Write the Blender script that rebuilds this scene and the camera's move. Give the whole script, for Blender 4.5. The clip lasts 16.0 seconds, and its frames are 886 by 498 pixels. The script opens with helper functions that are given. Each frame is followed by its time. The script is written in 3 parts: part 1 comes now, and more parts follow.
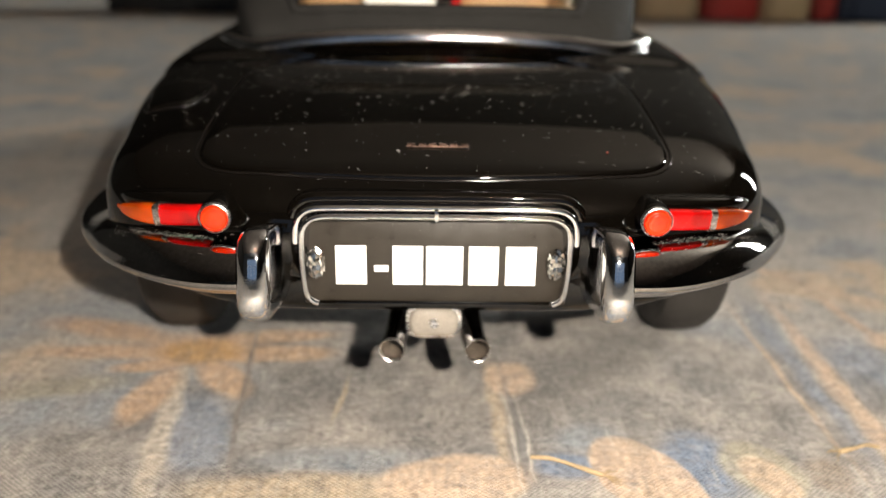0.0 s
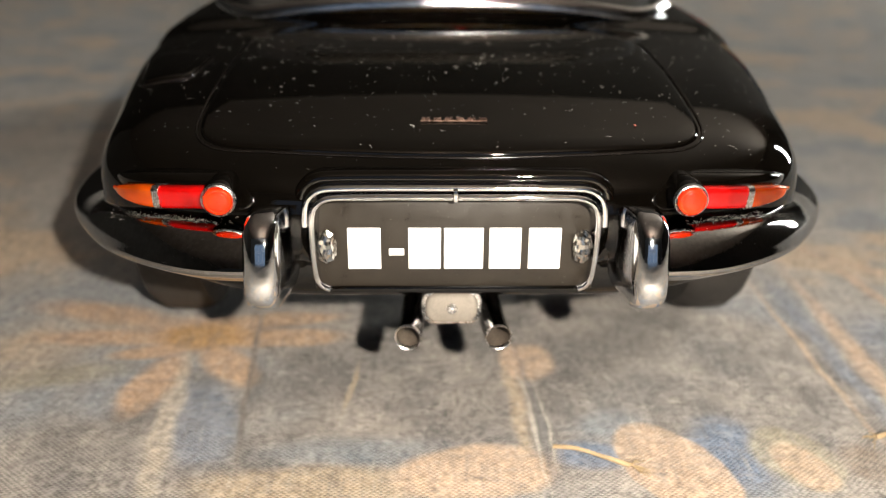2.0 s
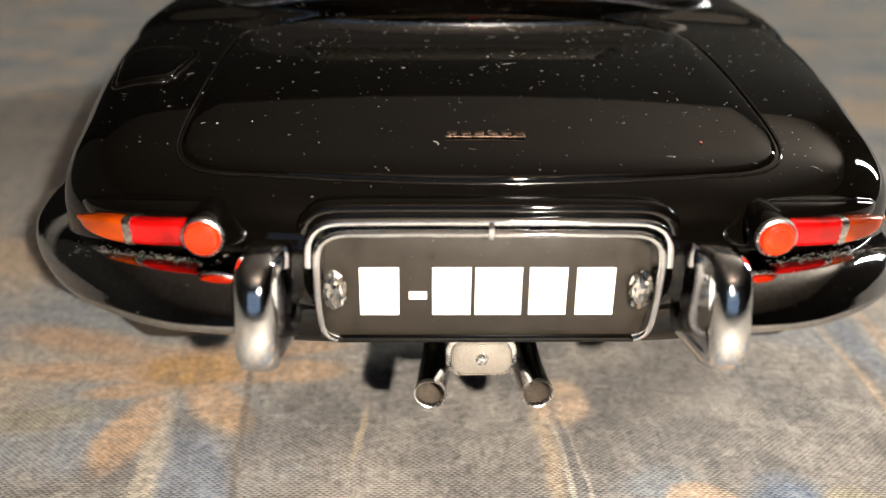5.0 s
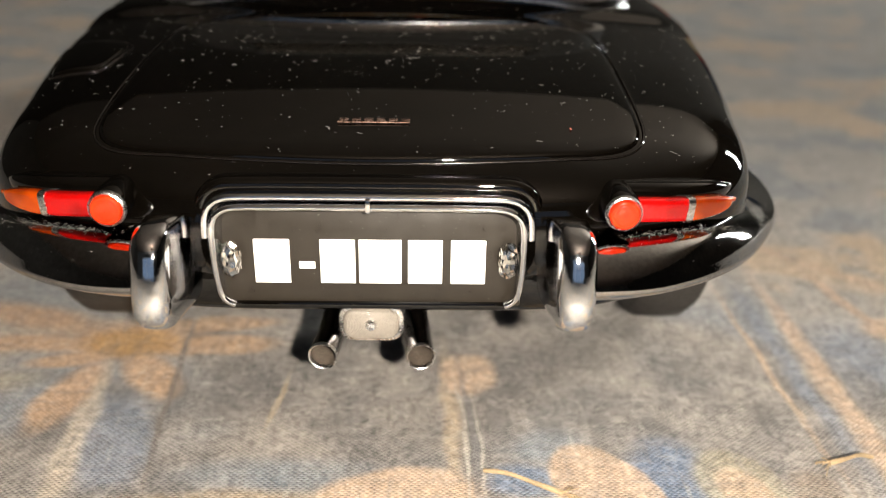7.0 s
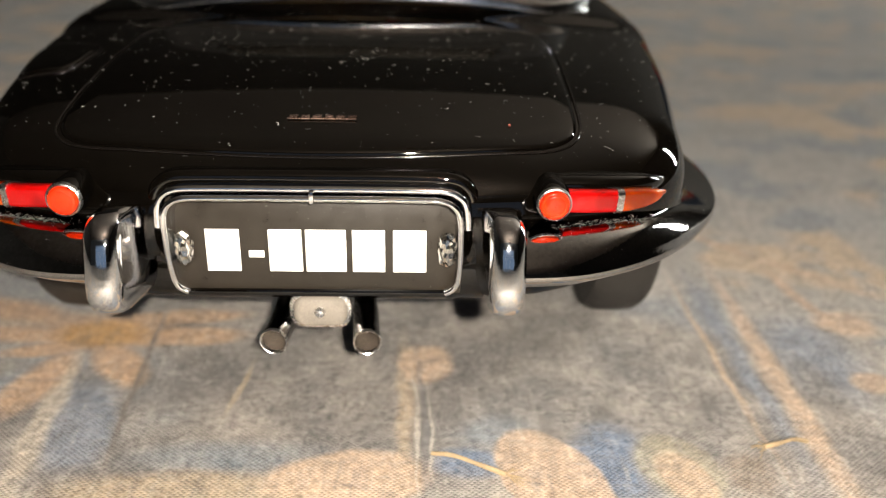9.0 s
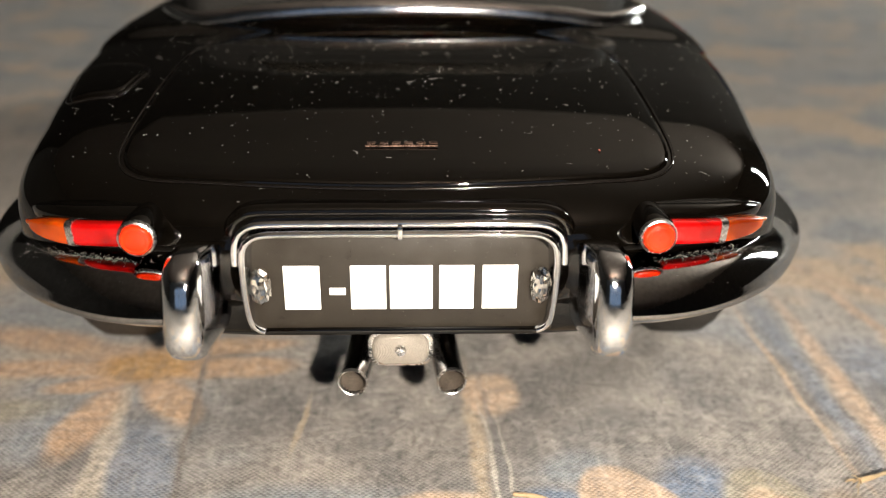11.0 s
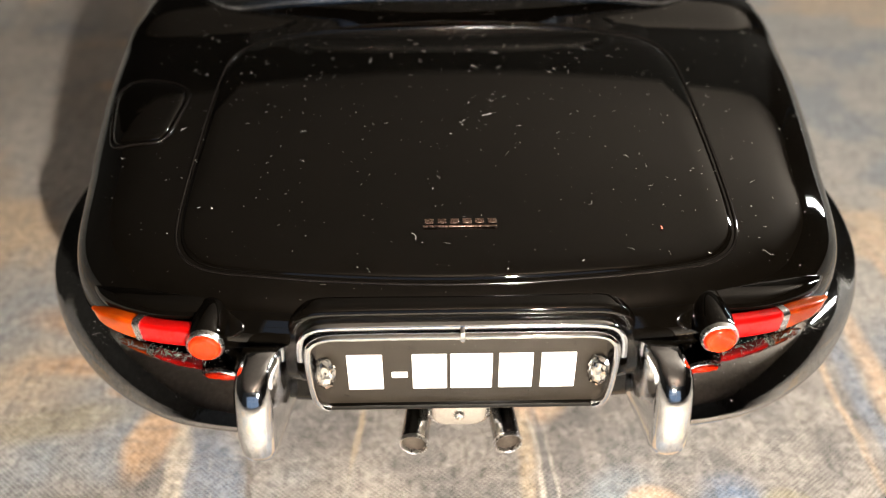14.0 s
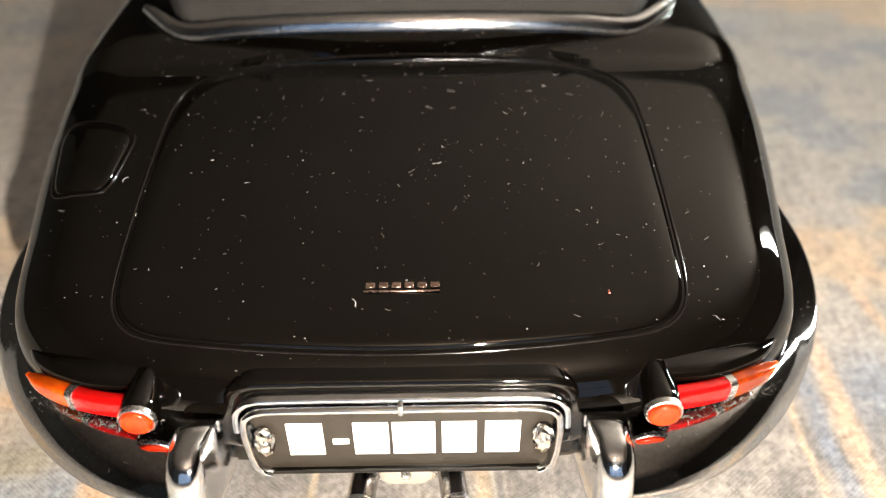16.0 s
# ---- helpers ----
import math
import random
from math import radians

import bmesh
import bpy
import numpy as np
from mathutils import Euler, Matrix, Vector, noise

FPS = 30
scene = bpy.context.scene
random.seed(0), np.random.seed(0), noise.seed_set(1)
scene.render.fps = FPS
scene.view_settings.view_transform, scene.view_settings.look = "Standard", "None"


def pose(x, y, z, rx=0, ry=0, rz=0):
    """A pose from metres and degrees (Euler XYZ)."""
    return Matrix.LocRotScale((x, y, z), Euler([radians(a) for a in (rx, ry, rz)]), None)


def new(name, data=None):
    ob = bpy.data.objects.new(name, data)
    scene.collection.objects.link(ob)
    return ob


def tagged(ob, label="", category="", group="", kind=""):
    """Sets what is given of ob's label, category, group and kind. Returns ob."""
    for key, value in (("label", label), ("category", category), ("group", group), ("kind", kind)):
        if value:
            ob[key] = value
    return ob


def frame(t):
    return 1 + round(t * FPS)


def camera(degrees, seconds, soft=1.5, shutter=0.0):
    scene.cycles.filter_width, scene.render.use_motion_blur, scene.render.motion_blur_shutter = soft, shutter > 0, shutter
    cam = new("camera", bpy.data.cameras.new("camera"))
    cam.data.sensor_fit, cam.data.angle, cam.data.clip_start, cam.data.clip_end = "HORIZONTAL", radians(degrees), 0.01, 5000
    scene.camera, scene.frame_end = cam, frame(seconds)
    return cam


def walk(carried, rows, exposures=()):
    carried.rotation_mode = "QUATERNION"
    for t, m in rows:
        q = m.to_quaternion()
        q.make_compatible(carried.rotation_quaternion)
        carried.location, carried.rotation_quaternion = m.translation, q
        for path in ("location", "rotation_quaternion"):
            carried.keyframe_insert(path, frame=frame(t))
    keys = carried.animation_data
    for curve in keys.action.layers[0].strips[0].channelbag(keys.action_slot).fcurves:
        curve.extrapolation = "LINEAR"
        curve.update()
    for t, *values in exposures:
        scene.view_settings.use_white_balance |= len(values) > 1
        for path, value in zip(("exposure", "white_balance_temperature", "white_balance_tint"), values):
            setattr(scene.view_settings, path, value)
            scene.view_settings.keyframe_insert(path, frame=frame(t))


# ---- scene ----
cam = camera(55.2, 16.0, soft=1.1)
# The place is a model car: its plan is written in metres of the full-size car, and K turns them into metres of the model.
K = 1 / 19
METRES, EYE, TILT, LEAN, TURN = 2.5, 1.08, -20.0, -0.8, -0.6
ROWS = [
    (0.0, 0.0, 0.0, 0.0, -0.0, -0.0, -0.0),
    (0.5, 0.0004, 0.0018, -0.0009, -0.06, -0.15, 0.07),
    (1.0, -0.0007, 0.0101, 0.0016, -0.15, -0.52, 0.17),
    (1.5, -0.0039, 0.0159, 0.0036, -0.17, -1.17, 0.32),
    (2.0, -0.0178, 0.0415, 0.01, -0.31, -2.12, 0.54),
    (2.5, -0.0302, 0.0696, 0.0171, -0.48, -2.95, 0.62),
    (3.0, -0.0439, 0.0889, 0.025, -0.5, -3.41, 0.59),
    (5.5, -0.0364, 0.1551, 0.0475, -0.77, -3.56, 0.4),
    (6.0, -0.0138, 0.1561, 0.0434, -0.68, -3.59, 0.26),
    (6.5, 0.0229, 0.1455, 0.0387, -0.47, -3.45, 0.15),
    (7.0, 0.0419, 0.0924, 0.0301, -0.33, -3.34, -0.02),
    (7.5, 0.0711, 0.069, 0.02, -0.47, -3.14, 0.06),
    (8.0, 0.0835, 0.0635, 0.02, -0.46, -2.92, -0.06),
    (8.5, 0.0891, 0.061, 0.019, -0.03, -2.87, -0.07),
    (11.0, 0.0142, 0.0986, 0.0431, -0.96, -2.95, 0.71),
    (11.5, -0.0143, 0.126, 0.1079, -0.93, -4.9, 1.03),
    (12.0, -0.0208, 0.1111, 0.169, -0.81, -7.63, 1.54),
    (12.5, -0.0259, 0.1217, 0.2038, -0.76, -10.22, 1.4),
    (13.0, 0.0076, 0.092, 0.2338, -0.57, -13.37, 1.37),
    (13.5, 0.0051, 0.083, 0.2324, -0.36, -15.39, 1.37),
    (14.0, -0.0115, 0.1309, 0.239, 0.22, -16.24, 1.22),
    (14.5, -0.0037, 0.2004, 0.2274, 0.95, -16.51, 1.42),
    (15.0, -0.0076, 0.2544, 0.2336, 1.16, -17.22, 1.52),
    (15.5, 0.0272, 0.2096, 0.2701, 0.98, -18.01, 1.44),
    (16.0, 0.033, 0.1675, 0.299, 0.46, -18.54, 1.35),
]
BASE = pose(-0.011 * K, -1.6 * K, EYE * K, TILT, LEAN, TURN)
STEP = METRES * K
EXPOSURES = [(0.0, 0.05), (3.0, 0.1), (5.5, 0.25), (8.5, 0.05), (11.0, 0.15), (12.5, 0.55), (13.5, 0.6), (14.5, 0.95), (15.0, 1.55), (15.5, 1.45), (16.0, 1.1)]
walk(cam, [(t, BASE @ pose(STEP * x, STEP * y, STEP * z, 90 + pitch, roll, yaw)) for t, x, y, z, yaw, pitch, roll in ROWS], EXPOSURES)
cam.data.dof.use_dof = True
cam.data.dof.focus_distance = 1.5 * K
cam.data.dof.aperture_fstop = 26.0

# ---- light ----
world = bpy.data.worlds.new("world")
scene.world = world
world.use_nodes = True
world.node_tree.nodes["Background"].inputs[0].default_value = (0.75, 0.85, 1.0, 1)
world.node_tree.nodes["Background"].inputs[1].default_value = 0.05


def lamp(name, kind, place, energy, color):
    data = bpy.data.lights.new(name, kind)
    data.energy, data.color = energy, color
    ob = new(name, data)
    ob.matrix_world = place
    return ob


# the small white lamp beside the lens
flash = lamp("flash_lamp", "POINT", pose(0.39 * K, -2.05 * K, 1.42 * K), 1.9, (1.0, 0.9, 0.765))
flash.data.shadow_soft_size = 0.03 * K
# an added, unseen fill lamp behind: brightens the ceiling that the paint reflects
LAMP_SPOT = (3.5, -24.0, 18.5)
ceiling_fill = lamp("ceiling_fill", "POINT", pose(*(v * K for v in LAMP_SPOT)), 21.0, (1.0, 0.92, 0.8))
ceiling_fill.data.shadow_soft_size = 0.35 * K


# ---- materials ----
def material(name):
    m = bpy.data.materials.new(name)
    m.use_nodes = True
    return m, m.node_tree, m.node_tree.nodes["Principled BSDF"]


def link(tree, a, b):
    tree.links.new(a, b)


def coords(tree):
    """Object coordinates in metres of the full-size car."""
    c = tree.nodes.new("ShaderNodeTexCoord")
    s = tree.nodes.new("ShaderNodeVectorMath")
    s.operation = "SCALE"
    s.inputs[3].default_value = 1 / K
    link(tree, c.outputs["Object"], s.inputs[0])
    return s.outputs[0]


def math_node(tree, op, a, b=0.0, c=0.0):
    n = tree.nodes.new("ShaderNodeMath")
    n.operation = op
    for socket, value in zip(n.inputs, (a, b, c)):
        if isinstance(value, (int, float)):
            socket.default_value = value
        else:
            link(tree, value, socket)
    return n.outputs[0]


def noise_node(tree, vector, scale, detail=3.0, rough=0.55):
    n = tree.nodes.new("ShaderNodeTexNoise")
    n.inputs["Scale"].default_value, n.inputs["Detail"].default_value, n.inputs["Roughness"].default_value = scale, detail, rough
    link(tree, vector, n.inputs["Vector"])
    return n.outputs["Fac"]


def span(tree, value, a, b, c=0.0, d=1.0):
    n = tree.nodes.new("ShaderNodeMapRange")
    n.interpolation_type = "SMOOTHSTEP"
    link(tree, value, n.inputs[0])
    for i, v in enumerate((a, b, c, d)):
        n.inputs[i + 1].default_value = v
    return n.outputs[0]


def mix(tree, fac, a, b):
    n = tree.nodes.new("ShaderNodeMix")
    n.data_type = "RGBA"
    for socket, value in ((n.inputs[0], fac), (n.inputs[6], a), (n.inputs[7], b)):
        if isinstance(value, (int, float)):
            socket.default_value = value
        elif isinstance(value, tuple):
            socket.default_value = (*value, 1)
        else:
            link(tree, value, socket)
    return n.outputs[2]


def bump(tree, bsdf, height, distance, strength=1.0):
    n = tree.nodes.new("ShaderNodeBump")
    n.inputs["Distance"].default_value, n.inputs["Strength"].default_value = distance * K, strength
    link(tree, height, n.inputs["Height"])
    link(tree, n.outputs[0], bsdf.inputs["Normal"])


def plain(name, color, rough, metal=0.0, vary=0.25, scale=30.0, relief=0.0, coat=0.0, second=None):
    """A surface with a stain and a grain: colour, roughness and relief all vary."""
    m, tree, bsdf = material(name)
    v = coords(tree)
    grain = noise_node(tree, v, scale * 6, 4.0)
    stain = noise_node(tree, v, scale * 0.35, 3.0)
    both = math_node(tree, "ADD", math_node(tree, "MULTIPLY", grain, 0.5), math_node(tree, "MULTIPLY", stain, 0.5))
    other = second or tuple(c * (1 - vary) for c in color)
    link(tree, mix(tree, span(tree, both, 0.35, 0.65), other, color), bsdf.inputs["Base Color"])
    link(tree, span(tree, both, 0.3, 0.7, rough * 0.75, min(1.0, rough * 1.3)), bsdf.inputs["Roughness"])
    bsdf.inputs["Metallic"].default_value = metal
    bsdf.inputs["Coat Weight"].default_value = coat
    bsdf.inputs["Coat Roughness"].default_value = 0.02
    if relief:
        bump(tree, bsdf, grain, relief)
    return m


def lens_plastic(name, color, deep):
    """Tinted clear plastic over a pale reflector."""
    m, tree, bsdf = material(name)
    v = coords(tree)
    n = noise_node(tree, v, 15.0, 1.0)
    link(tree, mix(tree, span(tree, n, 0.3, 0.62), deep, color), bsdf.inputs["Base Color"])
    bsdf.inputs["Roughness"].default_value = 0.22
    bsdf.inputs["Coat Weight"].default_value = 0.6
    bsdf.inputs["Specular IOR Level"].default_value = 0.35
    bsdf.inputs["Coat Roughness"].default_value = 0.05
    bsdf.inputs["Subsurface Weight"].default_value = 0.5
    bsdf.inputs["Subsurface Radius"].default_value = (1.0, 0.3, 0.1)
    bsdf.inputs["Subsurface Scale"].default_value = 0.02 * K
    return m


def clear(name, tint, rough=0.02):
    m, tree, bsdf = material(name)
    bsdf.inputs["Base Color"].default_value = (*tint, 1)
    bsdf.inputs["Transmission Weight"].default_value = 1.0
    bsdf.inputs["Roughness"].default_value = rough
    bsdf.inputs["IOR"].default_value = 1.45
    return m


PAINT = plain("black_paint", (0.0017, 0.0013, 0.0009), 0.025, vary=0.3, scale=8)
# paler and rougher than the body's black, to bring out a highlight along the rims
EDGE_PAINT = plain("rim_black_paint", (0.005, 0.004, 0.0035), 0.12, vary=0.3, scale=12)
CHROME = plain("chrome", (0.75, 0.75, 0.76), 0.03, metal=1.0, vary=0.12, scale=25)
BUMPER_CHROME = plain("dull_chrome", (0.45, 0.44, 0.435), 0.045, metal=1.0, vary=0.3, scale=20, relief=0.0002)
DARK_CHROME = plain("smoked_chrome", (0.42, 0.41, 0.4), 0.05, metal=1.0, vary=0.3, scale=25, relief=0.0012)
SOFT_CHROME = plain("soft_chrome", (0.72, 0.73, 0.75), 0.1, metal=1.0, vary=0.25, scale=20, relief=0.0006)
OVER_CHROME = plain("polished_chrome", (0.74, 0.75, 0.77), 0.05, metal=1.0, vary=0.15, scale=20, relief=0.00025)
FACETED = plain("faceted_crystal", (0.66, 0.64, 0.6), 0.13, metal=1.0, vary=0.4, scale=60)
BRIGHT_RIM = plain("brushed_bright_metal", (0.8, 0.79, 0.78), 0.26, metal=1.0, vary=0.2, scale=40)
BORE = plain("sooty_metal", (0.1, 0.08, 0.064), 0.45, metal=0.0, vary=0.5, scale=40)
RUBBER = plain("tyre_rubber", (0.03, 0.027, 0.024), 0.6, vary=0.35, scale=20, relief=0.004)
UNDER = plain("underbody_plastic", (0.01, 0.01, 0.01), 0.6, vary=0.3, scale=15)
HOOD = plain("black_hood_cloth", (0.03, 0.0285, 0.027), 0.8, vary=0.35, scale=30, relief=0.004)
HOOD.node_tree.nodes["Principled BSDF"].inputs["Specular IOR Level"].default_value = 0.15
PLATE = plain("black_plate", (0.023, 0.0185, 0.0135), 0.35, vary=0.3, scale=90, relief=0.0003)
WHITE = plain("white_print", (0.85, 0.85, 0.84), 0.45, vary=0.06, scale=40)
LEATHER = plain("tan_leather", (0.52, 0.3, 0.13), 0.5, vary=0.2, scale=15, relief=0.004)
RED_LENS = lens_plastic("red_lens", (0.38, 0.002, 0.002), (0.2, 0.001, 0.001))
ROUND_LENS = lens_plastic("round_red_lens", (0.66, 0.03, 0.003), (0.58, 0.018, 0.002))
ROUND_LENS.node_tree.nodes["Principled BSDF"].inputs["Specular IOR Level"].default_value = 0.12
AMBER_LENS = lens_plastic("amber_lens", (0.4, 0.052, 0.001), (0.13, 0.013, 0.0006))
PALE_LENS = plain("ribbed_clear_lens", (0.28, 0.25, 0.215), 0.15, vary=0.2, scale=50, coat=0.3)
COPPER = plain("coppery_script", (0.62, 0.42, 0.34), 0.25, metal=1.0, vary=0.3, scale=60)
_tree = PALE_LENS.node_tree
_rings = _tree.nodes.new("ShaderNodeTexWave")
_rings.wave_type, _rings.rings_direction = "RINGS", "Y"
_rings.inputs["Scale"].default_value = 110.0
_shift = _tree.nodes.new("ShaderNodeVectorMath")
_shift.operation = "SUBTRACT"
_shift.inputs[1].default_value = (-0.003, 0, 0.319)
link(_tree, coords(_tree), _shift.inputs[0])
link(_tree, _shift.outputs[0], _rings.inputs["Vector"])
bump(_tree, _tree.nodes["Principled BSDF"], _rings.outputs["Fac"], 0.002, 0.5)
GLASS = clear("window_glass", (0.97, 0.98, 0.97))
DUST = plain("grey_lint", (0.55, 0.525, 0.49), 0.9, vary=0.5, scale=40)
FLUFF = plain("grey_fluff", (0.2, 0.19, 0.175), 0.9, vary=0.5, scale=40)
PALE_WALL = plain("pale_wall_paint", (0.1, 0.11, 0.125), 0.9, vary=0.12, scale=0.1)
WALL = plain("wall_paint", (0.038, 0.033, 0.028), 0.9, vary=0.15, scale=0.1)
CEILING = plain("ceiling_paint", (0.34, 0.28, 0.235), 0.9, vary=0.08, scale=0.1)


def cloth_material():
    m, tree, bsdf = material("printed_cloth")
    v = coords(tree)
    sep = tree.nodes.new("ShaderNodeSeparateXYZ")
    warp = tree.nodes.new("ShaderNodeVectorMath")
    warp.operation = "MULTIPLY_ADD"
    wn = tree.nodes.new("ShaderNodeTexNoise")
    wn.inputs["Scale"].default_value, wn.inputs["Detail"].default_value = 7.0, 4.0
    link(tree, v, wn.inputs["Vector"])
    link(tree, wn.outputs["Color"], warp.inputs[0])
    warp.inputs[1].default_value = (0.04, 0.04, 0)
    link(tree, v, warp.inputs[2])
    link(tree, warp.outputs[0], sep.inputs[0])
    x, y = math_node(tree, "SUBTRACT", sep.outputs[0], 0.02), math_node(tree, "SUBTRACT", sep.outputs[1], 0.02)

    def blot(cx, cy, rx, ry, turn, soft):
        """A mask that is 1 inside an ellipse with a soft, wavy rim."""
        c, s = math.cos(radians(turn)), math.sin(radians(turn))
        dx, dy = math_node(tree, "SUBTRACT", x, cx), math_node(tree, "SUBTRACT", y, cy)
        a = math_node(tree, "MULTIPLY_ADD", dx, c / rx, math_node(tree, "MULTIPLY", dy, s / rx))
        b = math_node(tree, "MULTIPLY_ADD", dx, -s / ry, math_node(tree, "MULTIPLY", dy, c / ry))
        d = math_node(tree, "SQRT", math_node(tree, "ADD", math_node(tree, "MULTIPLY", a, a), math_node(tree, "MULTIPLY", b, b)))
        return span(tree, d, 1 + soft, 1 - soft)

    big, mid, fine = noise_node(tree, v, 1.1, 4.0), noise_node(tree, v, 4.0, 5.0, 0.65), noise_node(tree, v, 30.0, 4.0, 0.7)
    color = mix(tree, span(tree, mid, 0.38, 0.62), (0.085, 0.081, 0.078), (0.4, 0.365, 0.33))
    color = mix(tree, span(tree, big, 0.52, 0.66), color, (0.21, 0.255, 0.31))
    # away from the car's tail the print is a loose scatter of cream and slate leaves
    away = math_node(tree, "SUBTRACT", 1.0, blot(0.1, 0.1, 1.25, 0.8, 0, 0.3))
    # ground and leaves are painted paler out there, standing in for missing light
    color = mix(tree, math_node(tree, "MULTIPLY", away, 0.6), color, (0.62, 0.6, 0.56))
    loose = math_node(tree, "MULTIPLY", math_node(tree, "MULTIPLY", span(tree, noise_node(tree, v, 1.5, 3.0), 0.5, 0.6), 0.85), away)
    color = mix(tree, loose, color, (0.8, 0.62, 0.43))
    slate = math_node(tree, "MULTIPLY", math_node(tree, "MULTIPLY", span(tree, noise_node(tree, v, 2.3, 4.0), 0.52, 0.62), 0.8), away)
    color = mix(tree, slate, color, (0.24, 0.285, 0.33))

    def lay(color, rows, tint, much):
        for row in rows:
            color = mix(tree, math_node(tree, "MULTIPLY", blot(*row), much), color, tint)
        return color
    # slate, blue and charcoal grounds
    color = lay(color, ((-0.55, 0.12, 0.17, 0.075, -78, 0.25), (1.0, 0.46, 0.022, 0.42, 0, 0.6), (1.2, 0.45, 0.1, 0.2, 0, 0.6)), (0.19, 0.245, 0.335), 0.8)
    color = lay(color, ((-0.2, 0.015, 0.18, 0.045, 0, 0.6), (0.35, 0.1, 0.08, 0.05, 10, 0.6)), (0.2, 0.27, 0.34), 0.65)
    color = lay(color, ((0.6, 0.0, 0.09, 0.12, 0, 0.35), (0.295, -0.01, 0.07, 0.05, 0, 0.35)), (0.11, 0.2, 0.35), 0.8)
    color = lay(color, ((-0.34, 0.29, 0.13, 0.1, 0, 0.8), (0.424, 0.455, 0.14, 0.09, 0, 0.8), (0.25, 0.17, 0.04, 0.06, 0, 0.7), (0.48, 0.265, 0.1, 0.05, 0, 0.8), (0.86, 0.19, 0.045, 0.12, -10, 0.6), (1.16, 0.3, 0.045, 0.13, 5, 0.6), (1.17, 0.03, 0.06, 0.1, 0, 0.6), (0.27, 0.2, 0.04, 0.08, 0, 0.7),
                        (-0.512, -0.05, 0.05, 0.03, 0, 0.7), (-0.62, 0.33, 0.05, 0.03, -30, 0.7)), (0.075, 0.07, 0.067), 0.75)
    color = lay(color, ((-0.96, 0.32, 0.17, 0.05, 15, 0.5),), (0.3, 0.265, 0.17), 0.75)
    color = lay(color, ((0.87, -0.04, 0.05, 0.07, 0, 0.4),), (0.24, 0.175, 0.115), 0.8)
    # the flower: petals, heart and stem
    color = lay(color, ((-0.95, 0.66, 0.2, 0.055, -17, 0.55), (-0.9, 0.52, 0.19, 0.042, 1, 0.5), (-0.77, 0.44, 0.09, 0.032, 12, 0.35), (-0.455, 0.63, 0.16, 0.038, 5, 0.35), (-0.437, 0.52, 0.16, 0.05, 3, 0.3),
                        (-0.55, 0.38, 0.11, 0.055, -52, 0.3), (-0.71, 0.29, 0.14, 0.06, 79, 0.3), (-0.65, 0.54, 0.16, 0.09, 0, 0.5)), (0.68, 0.45, 0.28), 0.9)
    color = lay(color, ((-0.63, 0.1, 0.3, 0.024, -84, 0.6),), (0.72, 0.64, 0.53), 0.8)
    color = lay(color, ((-0.645, 0.53, 0.105, 0.065, 0, 0.5),), (0.6, 0.31, 0.05), 0.92)
    # cream leaves and bands
    color = lay(color, ((-0.27, -0.1, 0.25, 0.06, 0, 0.35), (0.155, 0.2, 0.018, 0.26, 2, 0.7), (-0.232, 0.28, 0.1, 0.008, 84, 0.5)), (0.62, 0.49, 0.34), 0.8)
    color = lay(color, ((0.46, -0.05, 0.1, 0.17, 25, 0.07), (0.2, 0.395, 0.068, 0.09, 0, 0.2), (0.05, -0.06, 0.17, 0.09, 8, 0.15), (1.063, 0.33, 0.026, 0.55, -2, 0.6), (0.943, 0.44, 0.009, 0.36, 0, 0.9), (1.29, 0.32, 0.05, 0.05, 0, 0.3), (1.29, 0.8, 0.02, 0.22, 10, 0.6),
                        (1.35, 0.62, 0.08, 0.07, 0, 0.3), (1.25, 1.1, 0.02, 0.4, 40, 0.6)), (0.74, 0.55, 0.40), 0.9)
    color = lay(color, ((0.725, -0.02, 0.09, 0.115, 15, 0.15),), (0.44, 0.39, 0.27), 0.8)
    color = lay(color, ((0.73, -0.05, 0.055, 0.085, 15, 0.2),), (0.7, 0.52, 0.37), 0.8)
    # pressed creases: the folds' shade and their bright edges are painted into the colour
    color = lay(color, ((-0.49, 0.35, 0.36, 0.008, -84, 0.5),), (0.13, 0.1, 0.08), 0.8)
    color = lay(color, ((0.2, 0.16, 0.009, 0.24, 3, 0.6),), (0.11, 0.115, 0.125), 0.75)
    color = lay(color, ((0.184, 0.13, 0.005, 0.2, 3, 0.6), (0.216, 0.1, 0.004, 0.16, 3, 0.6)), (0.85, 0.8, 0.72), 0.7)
    color = mix(tree, span(tree, fine, 0.38, 0.66, 0.0, 0.3), color, (0.085, 0.08, 0.075))
    # worn streaks along both sets of threads
    for stretch in ((9.0, 48.0, 1.0), (48.0, 7.0, 1.0)):
        wide = tree.nodes.new("ShaderNodeVectorMath")
        wide.operation = "MULTIPLY"
        wide.inputs[1].default_value = stretch
        link(tree, v, wide.inputs[0])
        worn = noise_node(tree, wide.outputs[0], 1.0, 3.0, 0.6)
        color = mix(tree, span(tree, worn, 0.5, 0.74, 0.0, 0.4), color, (0.09, 0.086, 0.083))
        color = mix(tree, span(tree, worn, 0.44, 0.26, 0.0, 0.3), color, (0.68, 0.64, 0.58))
    dye = tree.nodes.new("ShaderNodeHueSaturation")
    dye.inputs["Saturation"].default_value = 1.3
    link(tree, color, dye.inputs["Color"])
    color = dye.outputs["Color"]
    # plain weave: two sets of threads, over and under
    raw = tree.nodes.new("ShaderNodeSeparateXYZ")
    link(tree, v, raw.inputs[0])
    drift = math_node(tree, "MULTIPLY", noise_node(tree, v, 9.0, 3.0), 0.012)
